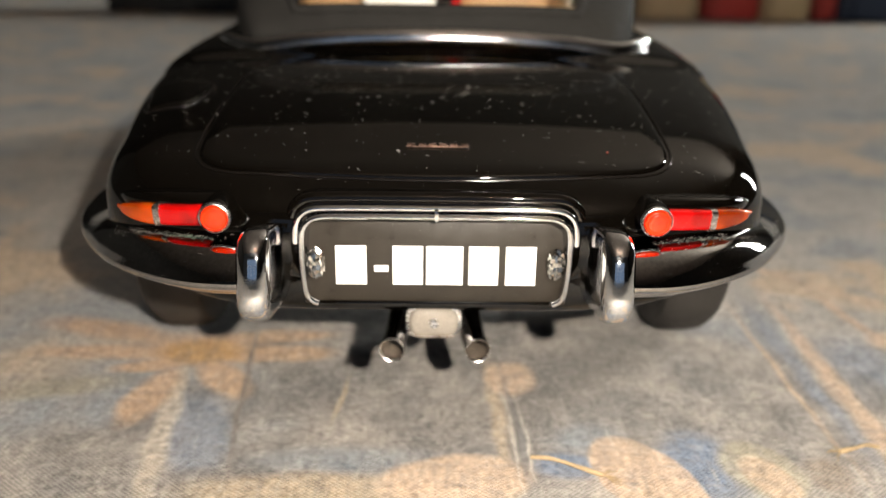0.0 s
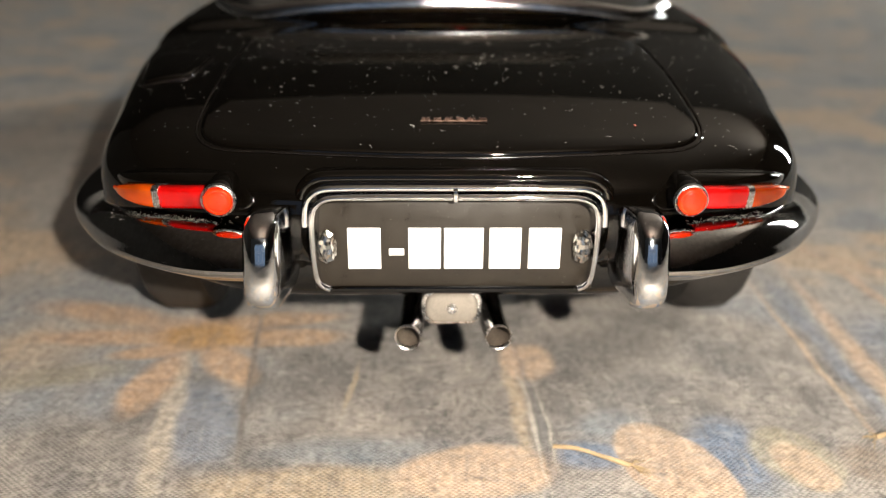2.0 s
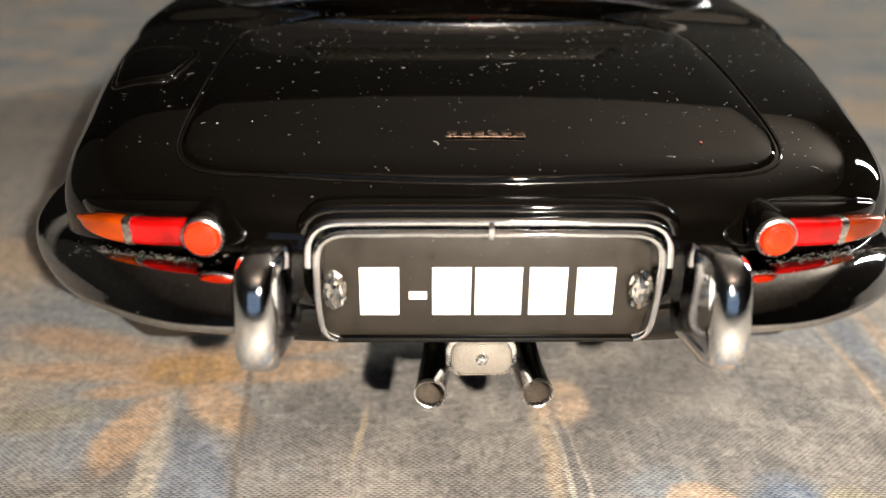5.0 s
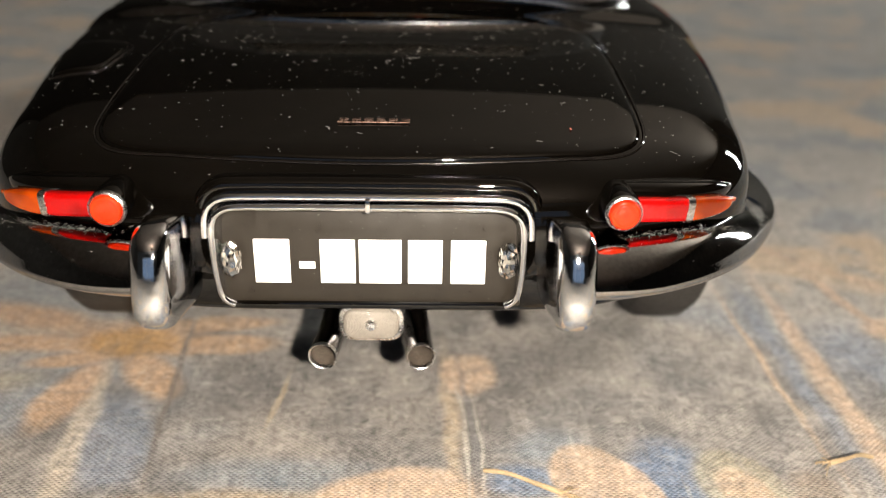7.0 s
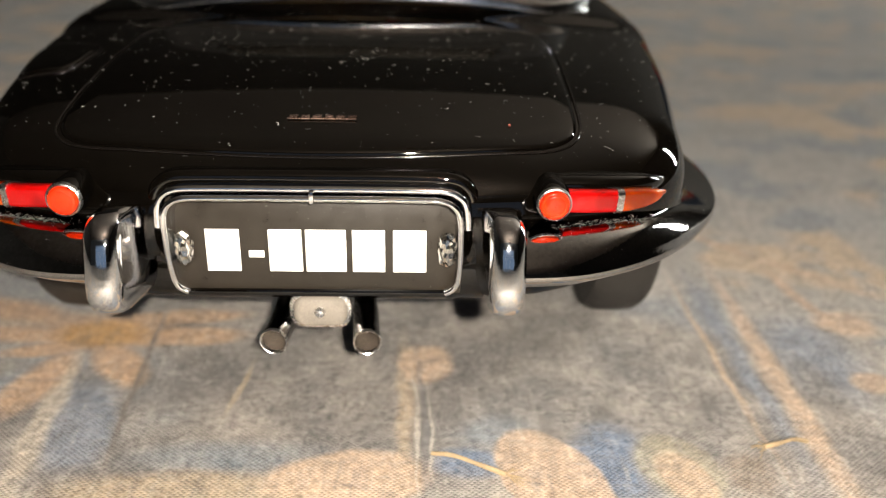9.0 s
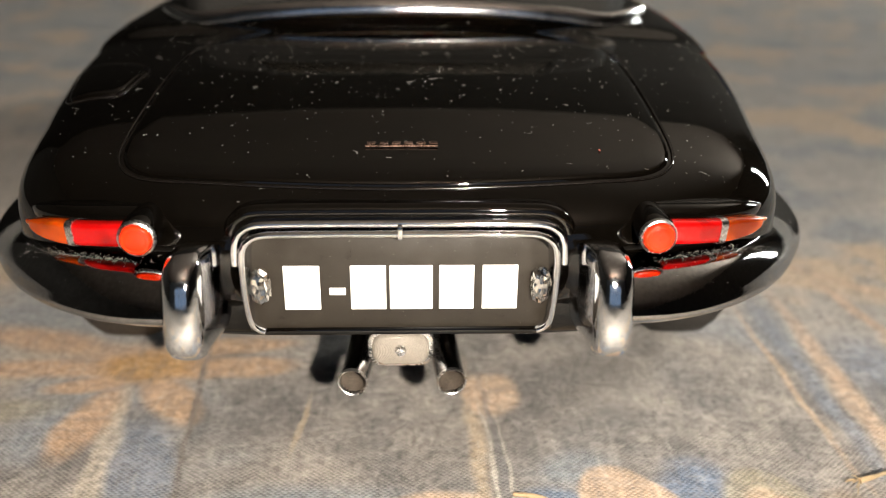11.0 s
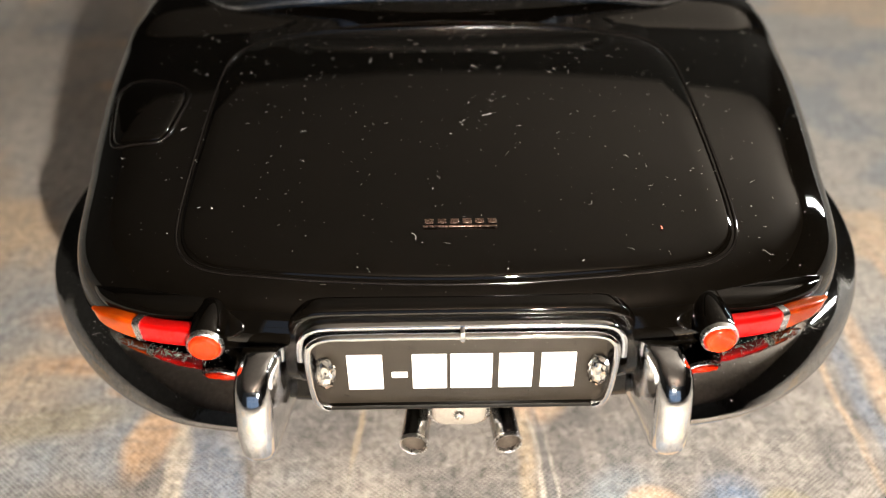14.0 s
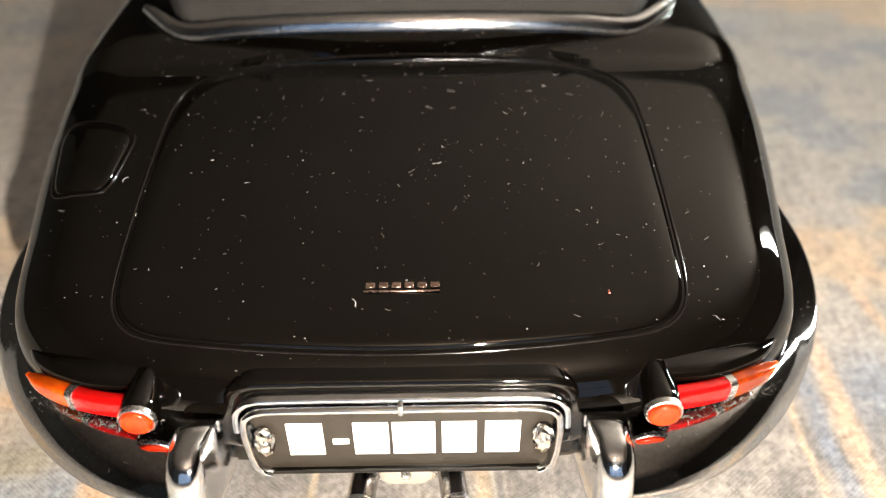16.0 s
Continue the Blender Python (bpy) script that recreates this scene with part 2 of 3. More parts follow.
    wx = math_node(tree, "SINE", math_node(tree, "MULTIPLY", math_node(tree, "ADD", raw.outputs[0], drift), math.pi / 0.0070))
    wy = math_node(tree, "SINE", math_node(tree, "MULTIPLY", math_node(tree, "SUBTRACT", raw.outputs[1], drift), math.pi / 0.0056))
    rows = math_node(tree, "SINE", math_node(tree, "MULTIPLY", math_node(tree, "SUBTRACT", raw.outputs[1], drift), 2 * math.pi / 0.0056))
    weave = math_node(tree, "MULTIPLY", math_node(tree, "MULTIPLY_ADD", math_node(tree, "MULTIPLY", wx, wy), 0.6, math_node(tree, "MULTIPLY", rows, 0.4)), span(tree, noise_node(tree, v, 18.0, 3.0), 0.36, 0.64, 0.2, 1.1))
    thread = math_node(tree, "MULTIPLY_ADD", noise_node(tree, v, 120.0, 1.0), 1.6, math_node(tree, "MULTIPLY_ADD", weave, 0.8, -0.8))
    slub = math_node(tree, "MULTIPLY_ADD", fine, 0.9, math_node(tree, "ADD", thread, 0.1))
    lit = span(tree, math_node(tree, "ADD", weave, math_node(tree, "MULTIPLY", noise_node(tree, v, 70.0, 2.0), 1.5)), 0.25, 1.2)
    # painted shade in the gaps, painted light on the thread tops
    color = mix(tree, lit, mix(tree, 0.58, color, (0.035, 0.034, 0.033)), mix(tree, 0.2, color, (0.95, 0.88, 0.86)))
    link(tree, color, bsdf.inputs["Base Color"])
    bsdf.inputs["Roughness"].default_value = 0.85
    bsdf.inputs["Sheen Weight"].default_value = 0.15
    bump(tree, bsdf, slub, 0.004, 0.7)
    return m


CLOTH = cloth_material()


# ---- building helpers ----
def part(name, bm, mat, parent=None, label="", sharp=40.0, **tags):
    """Links a bmesh, written in metres of the full-size car, as one mesh object."""
    me = bpy.data.meshes.new(name)
    bmesh.ops.recalc_face_normals(bm, faces=bm.faces)
    bm.transform(Matrix.Scale(K, 4))
    bm.to_mesh(me)
    bm.free()
    me.materials.append(mat)
    for p in me.polygons:
        p.use_smooth = True
    me.set_sharp_from_angle(angle=radians(sharp))
    ob = new(name, me)
    ob.parent = parent
    return tagged(ob, label=label, **tags)


def thing(name, label, category, place=(0, 0, 0), **tags):
    ob = new(name)
    ob.empty_display_size = 0.01
    ob.location = Vector(place) * K
    return tagged(ob, label=label, category=category, **tags)


def curve(points, x):
    """Smooth value of a table of (x, value) at x."""
    xs, vs = [p[0] for p in points], [p[1] for p in points]
    if x <= xs[0]:
        return vs[0]
    if x >= xs[-1]:
        return vs[-1]
    i = max(j for j in range(len(xs)) if xs[j] <= x)
    i = min(i, len(xs) - 2)

    def slope(j):
        lo, hi = max(0, j - 1), min(len(xs) - 1, j + 1)
        return (vs[hi] - vs[lo]) / (xs[hi] - xs[lo])
    w = xs[i + 1] - xs[i]
    t = (x - xs[i]) / w
    return ((2 * t ** 3 - 3 * t ** 2 + 1) * vs[i] + (t ** 3 - 2 * t ** 2 + t) * w * slope(i)
            + (3 * t ** 2 - 2 * t ** 3) * vs[i + 1] + (t ** 3 - t ** 2) * w * slope(i + 1))


def path3(points, n):
    """n + 1 points along a smooth line through the given ones."""
    ps = [Vector(p) for p in points]
    d = [0.0]
    for a, b in zip(ps, ps[1:]):
        d.append(d[-1] + (b - a).length)
    tables = [[(s, p[k]) for s, p in zip(d, ps)] for k in range(3)]
    return [Vector([curve(tb, d[-1] * i / n) for tb in tables]) for i in range(n + 1)]


def skin(bm, rings, closed=True, caps=False):
    """Joins rings of equal length to a surface."""
    rows = [[bm.verts.new(p) for p in ring] for ring in rings]
    n = len(rows[0])
    for a, b in zip(rows, rows[1:]):
        for i in range(n if closed else n - 1):
            bm.faces.new((a[i], a[(i + 1) % n], b[(i + 1) % n], b[i]))
    if caps:
        bm.faces.new(rows[0])
        bm.faces.new(rows[-1])
    return rows


def sweep(points, profile, up=(0, 0, 1), caps=True, size=None):
    """A profile of (side, up) drawn along a line."""
    bm = bmesh.new()
    up = Vector(up)
    rings = []
    for i, p in enumerate(points):
        way = (points[min(i + 1, len(points) - 1)] - points[max(i - 1, 0)]).normalized()
        side = way.cross(up).normalized()
        top = side.cross(way).normalized()
        k = size(i / (len(points) - 1)) if size else 1.0
        rings.append([p + side * a * k + top * b * k for a, b in profile])
    skin(bm, rings, True, caps)
    return bm


def circle(r, n=16, squash=1.0):
    return [(r * math.cos(2 * math.pi * i / n), r * squash * math.sin(2 * math.pi * i / n)) for i in range(n)]


def rounded(w, h, r, n=4):
    """A rounded rectangle, w by h, as points."""
    out = []
    for cx, cy, a in ((w / 2 - r, h / 2 - r, 0), (r - w / 2, h / 2 - r, 90), (r - w / 2, r - h / 2, 180), (w / 2 - r, r - h / 2, 270)):
        for i in range(n + 1):
            t = radians(a + 90 * i / n)
            out.append((cx + r * math.cos(t), cy + r * math.sin(t)))
    return out


def spin(profile, n, m):
    """Turns (radius, along) round the local z axis, then places it by m."""
    bm = bmesh.new()
    rings = [[(r * math.cos(2 * math.pi * i / n), r * math.sin(2 * math.pi * i / n), z) for i in range(n)] for r, z in profile]
    skin(bm, rings, True, False)
    bm.transform(m)
    return bm


def facing(place, way):
    """A pose whose z axis points along way."""
    return Matrix.Translation(place) @ Vector(way).to_track_quat("Z", "Y").to_matrix().to_4x4()


def block(w, d, h, r, place, steps=2):
    """A box with rounded edges, its middle at place."""
    bm = bmesh.new()
    bmesh.ops.create_cube(bm, size=1.0, matrix=Matrix.Diagonal((w, d, h, 1)))
    bmesh.ops.bevel(bm, geom=bm.edges[:], offset=r, segments=steps, profile=0.5, affect="EDGES")
    bm.transform(Matrix.Translation(place))
    return bm


# ---- setting: the cloth and the room ----
def cloth():
    """One sheet: fine near the car, coarse to the walls, with soft folds."""
    bm = bmesh.new()
    line = [-32, -24, -16, -10, -7, -5] + [-4 + 0.1 * i for i in range(81)] + [5, 7, 10, 16, 24, 32]

    def height(x, y):
        near = math.exp(-((x * x + (y - 0.5) ** 2) / 9.0))
        z = 0.018 * noise.noise((x * 1.1, y * 1.1, 0.3)) * (1.0 - 0.6 * near)
        for cx, lean, deep in ((0.195, 0.03, 0.006), (-0.487, -0.107, 0.006), (0.95, 0.0, 0.005)):
            d = x - cx - lean * (y - 0.3)
            z -= deep * math.exp(-(d / 0.028) ** 2) * (1 if y < 1.2 else 0.3)
        return z - 0.006
    xs = sorted(set(line + [0.215 + 0.02 * i for i in range(-4, 5)] + [-0.54 + 0.02 * i for i in range(-2, 8)] + [0.95 + 0.02 * i for i in range(-4, 5)]))
    ys = [v + 1.0 for v in line]
    skin(bm, [[(x, y, height(x, y)) for x in xs] for y in ys], closed=False)
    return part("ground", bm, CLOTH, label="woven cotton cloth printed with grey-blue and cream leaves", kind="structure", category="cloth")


cloth()
ROOM, TALL = 33.0, 24.0
for name, w, d, h, place in (("wall_north", 2 * ROOM, 1.5, TALL + 4, (0, ROOM + 1.9, TALL / 2 - 1)), 
                             ("wall_west", 1.5, 2 * ROOM, TALL + 4, (-ROOM + 0.2, 1, TALL / 2 - 1))):
    part(name, block(w, d, h, 0.05, place), WALL, label="plain painted wall of a dim room", kind="structure")


part("ceiling", block(2 * ROOM + 4, 2 * ROOM + 6, 1.5, 0.05, (0, 1, TALL + 0.75)), CEILING, label="dim painted ceiling", kind="structure")



def wall_with_opening(name, opening, place, turn, paint):
    """A wall along its own x, with one opening (x0, x1, z0, z1), and the framed window in it."""
    x0, x1, z0, z1 = opening
    m = Matrix.Translation(place) @ pose(0, 0, 0, 0, 0, turn)
    bm = bmesh.new()
    xs, zs = (-ROOM, x0, x1, ROOM), (-3, z0, z1, TALL + 1)
    for i in range(3):
        for j in range(3):
            if (i, j) != (1, 1):
                bmesh.ops.create_cube(bm, size=1.0, matrix=Matrix.Translation(((xs[i] + xs[i + 1]) / 2, 0.75, (zs[j] + zs[j + 1]) / 2))
                                      @ Matrix.Diagonal((xs[i + 1] - xs[i], 1.5, zs[j + 1] - zs[j], 1)))
    bm.transform(m)
    part(name, bm, paint, label="plain painted wall with a window", kind="structure")
    return m


def framed_window(name, opening, m, panes, energy, color):
    x0, x1, z0, z1 = opening
    foot = m @ Vector(((x0 + x1) / 2, 0, z0))
    win = thing(name, "white-framed window in a plain wall", "window", foot, kind="structure")
    shift = Matrix.Translation(-foot) @ m
    for k in range(panes + 1):
        x = min(max(x0 + (x1 - x0) * k / panes, x0 + 0.15), x1 - 0.15)
        bm = block(0.3, 0.4, z1 - z0, 0.06, (x, 0.7, (z0 + z1) / 2))
        bm.transform(shift)
        part("window_frame", bm, FRAME_PAINT, win)
    for z in (z0 + 0.15, (z0 + z1) / 2, z1 - 0.15):
        bm = block(x1 - x0, 0.36, 0.3, 0.06, ((x0 + x1) / 2, 0.7, z))
        bm.transform(shift)
        part("window_frame", bm, FRAME_PAINT, win)
    spot = m @ Matrix.Translation(((x0 + x1) / 2, 1.3, (z0 + z1) / 2))
    spot.translation *= K
    day = lamp(name + "_daylight", "AREA", spot @ pose(0, 0, 0, -90, 0, 0), energy, color)
    day.data.shape, day.data.size, day.data.size_y = "RECTANGLE", K * (x1 - x0), K * (z1 - z0)


FRAME_PAINT = plain("white_frame_paint", (0.8, 0.8, 0.78), 0.4, vary=0.05, scale=0.5)
# the east wall's x runs towards the south; the south wall's runs towards the west
EAST, SOUTH = (-20.8, -18.2, 3.0, 19.0), (-14.0, 14.0, 0.5, 15.0)
framed_window("window_1", EAST, wall_with_opening("wall_east", EAST, (ROOM, 1, 0), -90, WALL), 1, 54.0, (0.97, 0.99, 0.93))
framed_window("window_2", SOUTH, wall_with_opening("wall_south", SOUTH, (0, -ROOM + 1, 0), 180, PALE_WALL), 3, 1.0, (0.45, 0.66, 1.0))

# Added fitting, out of view: its bowl holds the fill off the cloth.
uplighter = thing("added_uplighter", "added unseen brass bowl uplighter hanging on a dark cord", "lamp", LAMP_SPOT)
part("cord", spin([(0.08, 0.9), (0.08, 5.4)], 10, Matrix()), UNDER, uplighter, "dark cord")
part("ceiling_rose", spin([(0.1, 5.0), (0.7, 5.2), (0.9, 5.45)], 24, Matrix()), COPPER, uplighter)
part("bowl", spin([(0.0005, -1.0), (0.5, -0.95), (1.1, -0.7), (1.6, -0.1), (1.9, 0.35), (1.85, 0.37), (1.55, -0.05), (1.05, -0.62), (0.5, -0.85), (0.0005, -0.9)], 32, Matrix()), COPPER, uplighter, "shallow brass bowl open to the ceiling")
part("bulb_holder", spin([(0.0005, 1.2), (0.3, 1.1), (0.42, 0.8), (0.42, 0.62), (0.36, 0.62)], 24, Matrix()), COPPER, uplighter, "brass bulb holder")

# ---- the car: shell ----
CAR = thing("model_car", "glossy black die-cast model roadster with chrome bumpers, dusty", "model car")
SIDE = [(0.0, -0.03), (0.1, -0.029), (0.25, -0.022), (0.43, 0.0), (0.56, 0.045), (0.655, 0.10), (0.727, 0.20), (0.765, 0.40), (0.812, 0.70), (0.832, 0.95), (0.805, 1.3),
        (0.765, 1.75), (0.74, 2.4), (0.76, 3.2), (0.68, 3.8), (0.4, 4.22), (0.0, 4.38)]
SPINE = [(-0.1, 0.60), (0.0, 0.626), (0.05, 0.639), (0.15, 0.664), (0.3, 0.697), (0.5, 0.728), (0.75, 0.752), (0.88, 0.764), (0.93, 0.778), (0.98, 0.79), (1.3, 0.82), (2.2, 0.86), (2.8, 0.83), (3.5, 0.76), (4.4, 0.55)]
WHEELS = (0.77, 3.3)


def shell():
    """The painted shell: an outline at the waist, a crown above it and tucked sides below."""
    bm = bmesh.new()
    half = path3([(a, b, 0) for a, b in SIDE], 280)
    line = [Vector((-p.x, p.y, 0)) for p in reversed(half[1:-1])]
    line = half + line
    rings = []
    ups = (0.0, 0.002, 0.005, 0.009, 0.015, 0.025, 0.04, 0.06, 0.085, 0.115, 0.15, 0.19, 0.24, 0.3, 0.37, 0.45, 0.55, 0.66, 0.78, 0.9, 1.0)
    downs = (1.0, 0.85, 0.65, 0.45, 0.25, 0.1)

    def recess(x, y, z):
        """The shallow hollow that the plate sits in."""
        w = max(0.0, min(1.0, (0.276 - abs(x)) / 0.014)) * max(0.0, min(1.0, (0.596 - z) / 0.012))
        w = w * w * (3 - 2 * w)
        return y + max(0.0, 0.035 - y) * w

    def waist(p):
        return 0.50 if p.y < 0.3 else 0.50 + 0.04 * min(1, (p.y - 0.3) / 0.6)
    for f in downs:
        ring = []
        for p in line:
            low = 0.36 if p.y < 0.45 else 0.27
            for wy in WHEELS:
                d = abs(p.y - wy)
                if d < 0.40:
                    low = max(low, min(0.30 + math.sqrt(0.16 - d * d), 0.50))
            tuck = 0.16 * f ** 2.2
            inward = Vector((-p.x, min(max(1.0 - p.y, 0), 0.6) * 1.0 if p.y < 1 else 0, 0))
            inward.normalize()
            q = p + inward * tuck
            q.y = recess(q.x, q.y, 0.5)
            ring.append((q.x, q.y, waist(p) + (low - waist(p)) * f))
        rings.append(ring)
    for f in ups:
        ring = []
        for p in line:
            yc = max(p.y, 0.55 - 0.23 * min(0.64, p.x * p.x)) if p.y < 2.5 else min(p.y, 3.9)
            c = Vector((0, yc, 0))
            reach = (c - p).length
            h = f * reach
            q = p + (c - p) * f
            rim = 0.13 + 0.1 * min(1, max(0, (abs(p.x) - 0.4) / 0.4)) - 0.06 * min(1, max(0, (p.y - 0.2) / 0.5)) if p.y < 3 else 0.4
            k = min(1, h / rim)
            k2 = min(1, max(0, (abs(p.x) - 0.48) / 0.32))
            e = 2.5 + 0.7 * k2 * k2 * (3 - 2 * k2)
            g = (1 - (1 - k) ** e) ** (1 / e)
            top = curve(SPINE, q.y) - 0.05 * q.x * q.x
            z = waist(p) + (top - waist(p)) * g
            q.y = recess(q.x, q.y, z)
            ring.append((q.x, q.y, z))
        rings.append(ring)
    skin(bm, rings)
    bmesh.ops.remove_doubles(bm, verts=bm.verts[:], dist=0.0005)
    return bm


from mathutils.bvhtree import BVHTree

_bm = shell()
TREE = BVHTree.FromBMesh(_bm)
part("body", _bm, PAINT, CAR, "glossy black painted body", sharp=60)


def top_of(x, y):
    """The shell's height at (x, y)."""
    hit = TREE.ray_cast(Vector((x, y, 3)), Vector((0, 0, -1)))[0]
    return hit.z if hit else 0.5


def rim_point(t, low, high):
    """A point of a rounded square's rim, at even steps; low and high: how square its lower and upper corners are."""
    k, f = int(4 * t) % 4, 2 * ((4 * t) % 1) - 1
    a, b = ((1, f), (-f, 1), (-1, -f), (f, -1))[k]
    n = low if b < 0 else high
    d = (abs(a) ** n + abs(b) ** n) ** (1 / n)
    return a / d, b / d


def panel(inside, rise, edge, n=128, turns=14, low=11, high=7):
    """A closed panel that follows the shell: inside(u, v) gives its plan from the unit square."""
    bm = bmesh.new()
    rings = []
    for r, dz in [(1.0, -0.006), (1.0, 0.0), (1 - edge * 0.3, rise * 0.75), (1 - edge, rise)] + [(1 - edge - (1 - edge) * i / turns, rise) for i in range(1, turns + 1)]:
        ring = []
        for i in range(n):
            u, v = rim_point(i / n, low, high)
            x, y = inside(u * r, v * r)
            ring.append((x, y, top_of(x, y) + dz))
        rings.append(ring)
    skin(bm, rings)
    bmesh.ops.remove_doubles(bm, verts=bm.verts[:], dist=0.0004)
    return bm


def lid_plan(u, v):
    x = 0.501 * u - 0.005
    lo, hi = 0.045 + 0.19 * x * x, 0.872 - 0.22 * x * x
    return x, lo + (hi - lo) * (v + 1) / 2


part("boot_lid", panel(lid_plan, 0.007, 0.02), PAINT, CAR, "black boot lid with a fine shut line", sharp=60)


def flap_plan(u, v):
    a, b = (u + 1) / 2, (v + 1) / 2
    x = (-0.70 * (1 - a) - 0.586 * a) * (1 - b) + (-0.745 * (1 - a) - 0.568 * a) * b
    y = (0.435 * (1 - a) + 0.425 * a) * (1 - b) + (0.655 * (1 - a) + 0.605 * a) * b + 0.02 * (1 - (2 * a - 1) ** 2) * b
    return x, y


part("fuel_flap", panel(flap_plan, 0.007, 0.08, 64, 5, 6, 5), PAINT, CAR, "black fuel filler flap", sharp=60)


def shut_lip(inside, grow, low, high):
    """The rolled rim of the opening that a panel lies in."""
    pts = []
    for i in range(257):
        u, v = rim_point(i / 256, low, high)
        x, y = inside(u * grow, v * grow)
        pts.append(Vector((x, y, top_of(x, y) + 0.0008)))
    return sweep(pts, circle(0.0029, 10), caps=False)


part("opening_rim", shut_lip(lid_plan, 1.014, 11, 7), EDGE_PAINT, CAR, "rolled rim round the boot opening")
part("flap_rim", shut_lip(flap_plan, 1.08, 6, 5), EDGE_PAINT, CAR, "rolled rim round the flap")
part("underbody", block(1.2, 3.6, 0.1, 0.03, (0, 2.4, 0.36)), UNDER, CAR)
part("valance", sweep(path3([(-0.6, 0.17, 0.42), (-0.4, 0.09, 0.40), (0, 0.07, 0.40), (0.4, 0.09, 0.40), (0.6, 0.17, 0.42)], 24), rounded(0.08, 0.12, 0.03)), PAINT, CAR)

# wheels
TYRE = [(0.2, -0.075), (0.27, -0.085), (0.315, -0.075), (0.332, -0.05), (0.334, 0.0), (0.332, 0.05), (0.315, 0.075), (0.27, 0.085), (0.2, 0.075)]
RIM = [(0.205, -0.075), (0.2, -0.04), (0.08, 0.03), (0.06, 0.06), (0.02, 0.065), (0.0005, 0.065)]
for wy in WHEELS:
    for sx in (-1, 1):
        m = facing((sx * (0.705 if wy < 2 else 0.64), wy, 0.33), (sx, 0, 0))
        tyre = part("wheel", spin(TYRE, 40, m), RUBBER, CAR, "black rubber tyre on a chrome wheel")
        part("rim", spin(RIM, 32, m), CHROME, tyre, "chrome rim")

# ---- bumpers ----
EDGE = [(0.355, -0.142, 0.479), (0.45, -0.12, 0.473), (0.52, -0.09, 0.470), (0.60, -0.034, 0.465), (0.68, 0.045, 0.459), (0.75, 0.14, 0.456), (0.82, 0.268, 0.448), (0.868, 0.40, 0.442), (0.892, 0.56, 0.44), (0.88, 0.76, 0.445)]
INNER = [(0.355, 0.02, 0.529), (0.45, 0.03, 0.527), (0.55, 0.065, 0.523), (0.63, 0.12, 0.515), (0.70, 0.22, 0.498), (0.735, 0.40, 0.474), (0.775, 0.56, 0.463), (0.82, 0.76, 0.456)]


def bumper(sx):
    bm = bmesh.new()
    a, b = path3(EDGE, 40), path3(INNER, 40)
    rings = []
    for k, (p, q) in enumerate(zip(a, b)):
        out = (p - q)
        bow = 4.6 - 3.0 * min(1.0, max(0, k - 10) / 14)
        flat = Vector((out.x, out.y, 0)).normalized()
        ring = []
        for f in (0.0, 0.08, 0.2, 0.34, 0.48, 0.62, 0.76, 0.88, 0.95):
            ring.append(q + Vector((out.x * f, out.y * f, out.z * f ** bow)))
        w = min(1.0, out.length / 0.1)
        for deg in (60, 35, 10, -20, -50, -80):
            ring.append(p + flat * (0.006 * math.cos(radians(deg)) - 0.006) + Vector((0, 0, 0.010 * math.sin(radians(deg)) - 0.008)))
        ring.append(p - flat * 0.05 * w + Vector((0, 0, -0.045 * w)))
        ring.append(p - flat * 0.08 * w + Vector((0, 0, -0.06 * w)))
        ring.append(q + Vector((0, 0, -0.09 * w)))
        rings.append([(sx * v.x, v.y, v.z) for v in ring])
    skin(bm, rings, True, True)
    return part("bumper", bm, BUMPER_CHROME, CAR, "chrome wraparound quarter bumper", sharp=50)


def overrider(sx, parent):
    bm = bmesh.new()
    rows = [(0.382, -0.07, -0.02, 0.010), (0.386, -0.10, -0.015, 0.022), (0.396, -0.132, -0.01, 0.031), (0.412, -0.155, 0.0, 0.036), (0.432, -0.164, 0.0, 0.038), (0.46, -0.160, 0.0, 0.039),
            (0.49, -0.155, 0.0, 0.039), (0.516, -0.149, -0.004, 0.039), (0.536, -0.141, -0.012, 0.0385), (0.551, -0.131, -0.024, 0.036), (0.561, -0.119, -0.04, 0.031), (0.567, -0.106, -0.058, 0.023), (0.5685, -0.093, -0.07, 0.012)]
    rings = []
    for z, yf, yb, w in rows:
        w *= 1.1
        ring = []
        # a narrow rounded nose; the flank beside the plate widens towards the body
        nose, cap = 0.76 * w, min(0.85 * w, 0.6 * (yb - yf))
        for i in range(17):
            t = math.pi * i / 16
            c = math.cos(t)
            ring.append((sx * (0.332 + 0.24 * w + nose * math.copysign(abs(c) ** 0.8, c)), yf + cap - cap * math.sin(t) ** 0.9, z))
        for i in range(1, 4):
            ring.append((sx * (0.332 - 0.52 * w - 0.36 * w * i / 3), yf + cap + (yb - yf - cap) * i / 3, z))
        for i in range(3):
            ring.append((sx * (0.332 + w), yb - (yb - yf - cap) * i / 3, z))
        rings.append(ring)
    skin(bm, rings, True, True)
    return part("overrider", bm, OVER_CHROME, parent, "chrome bumper overrider with flat mirror-like flanks", sharp=50)


for sx in (-1, 1):
    b = bumper(sx)
    overrider(sx, b)

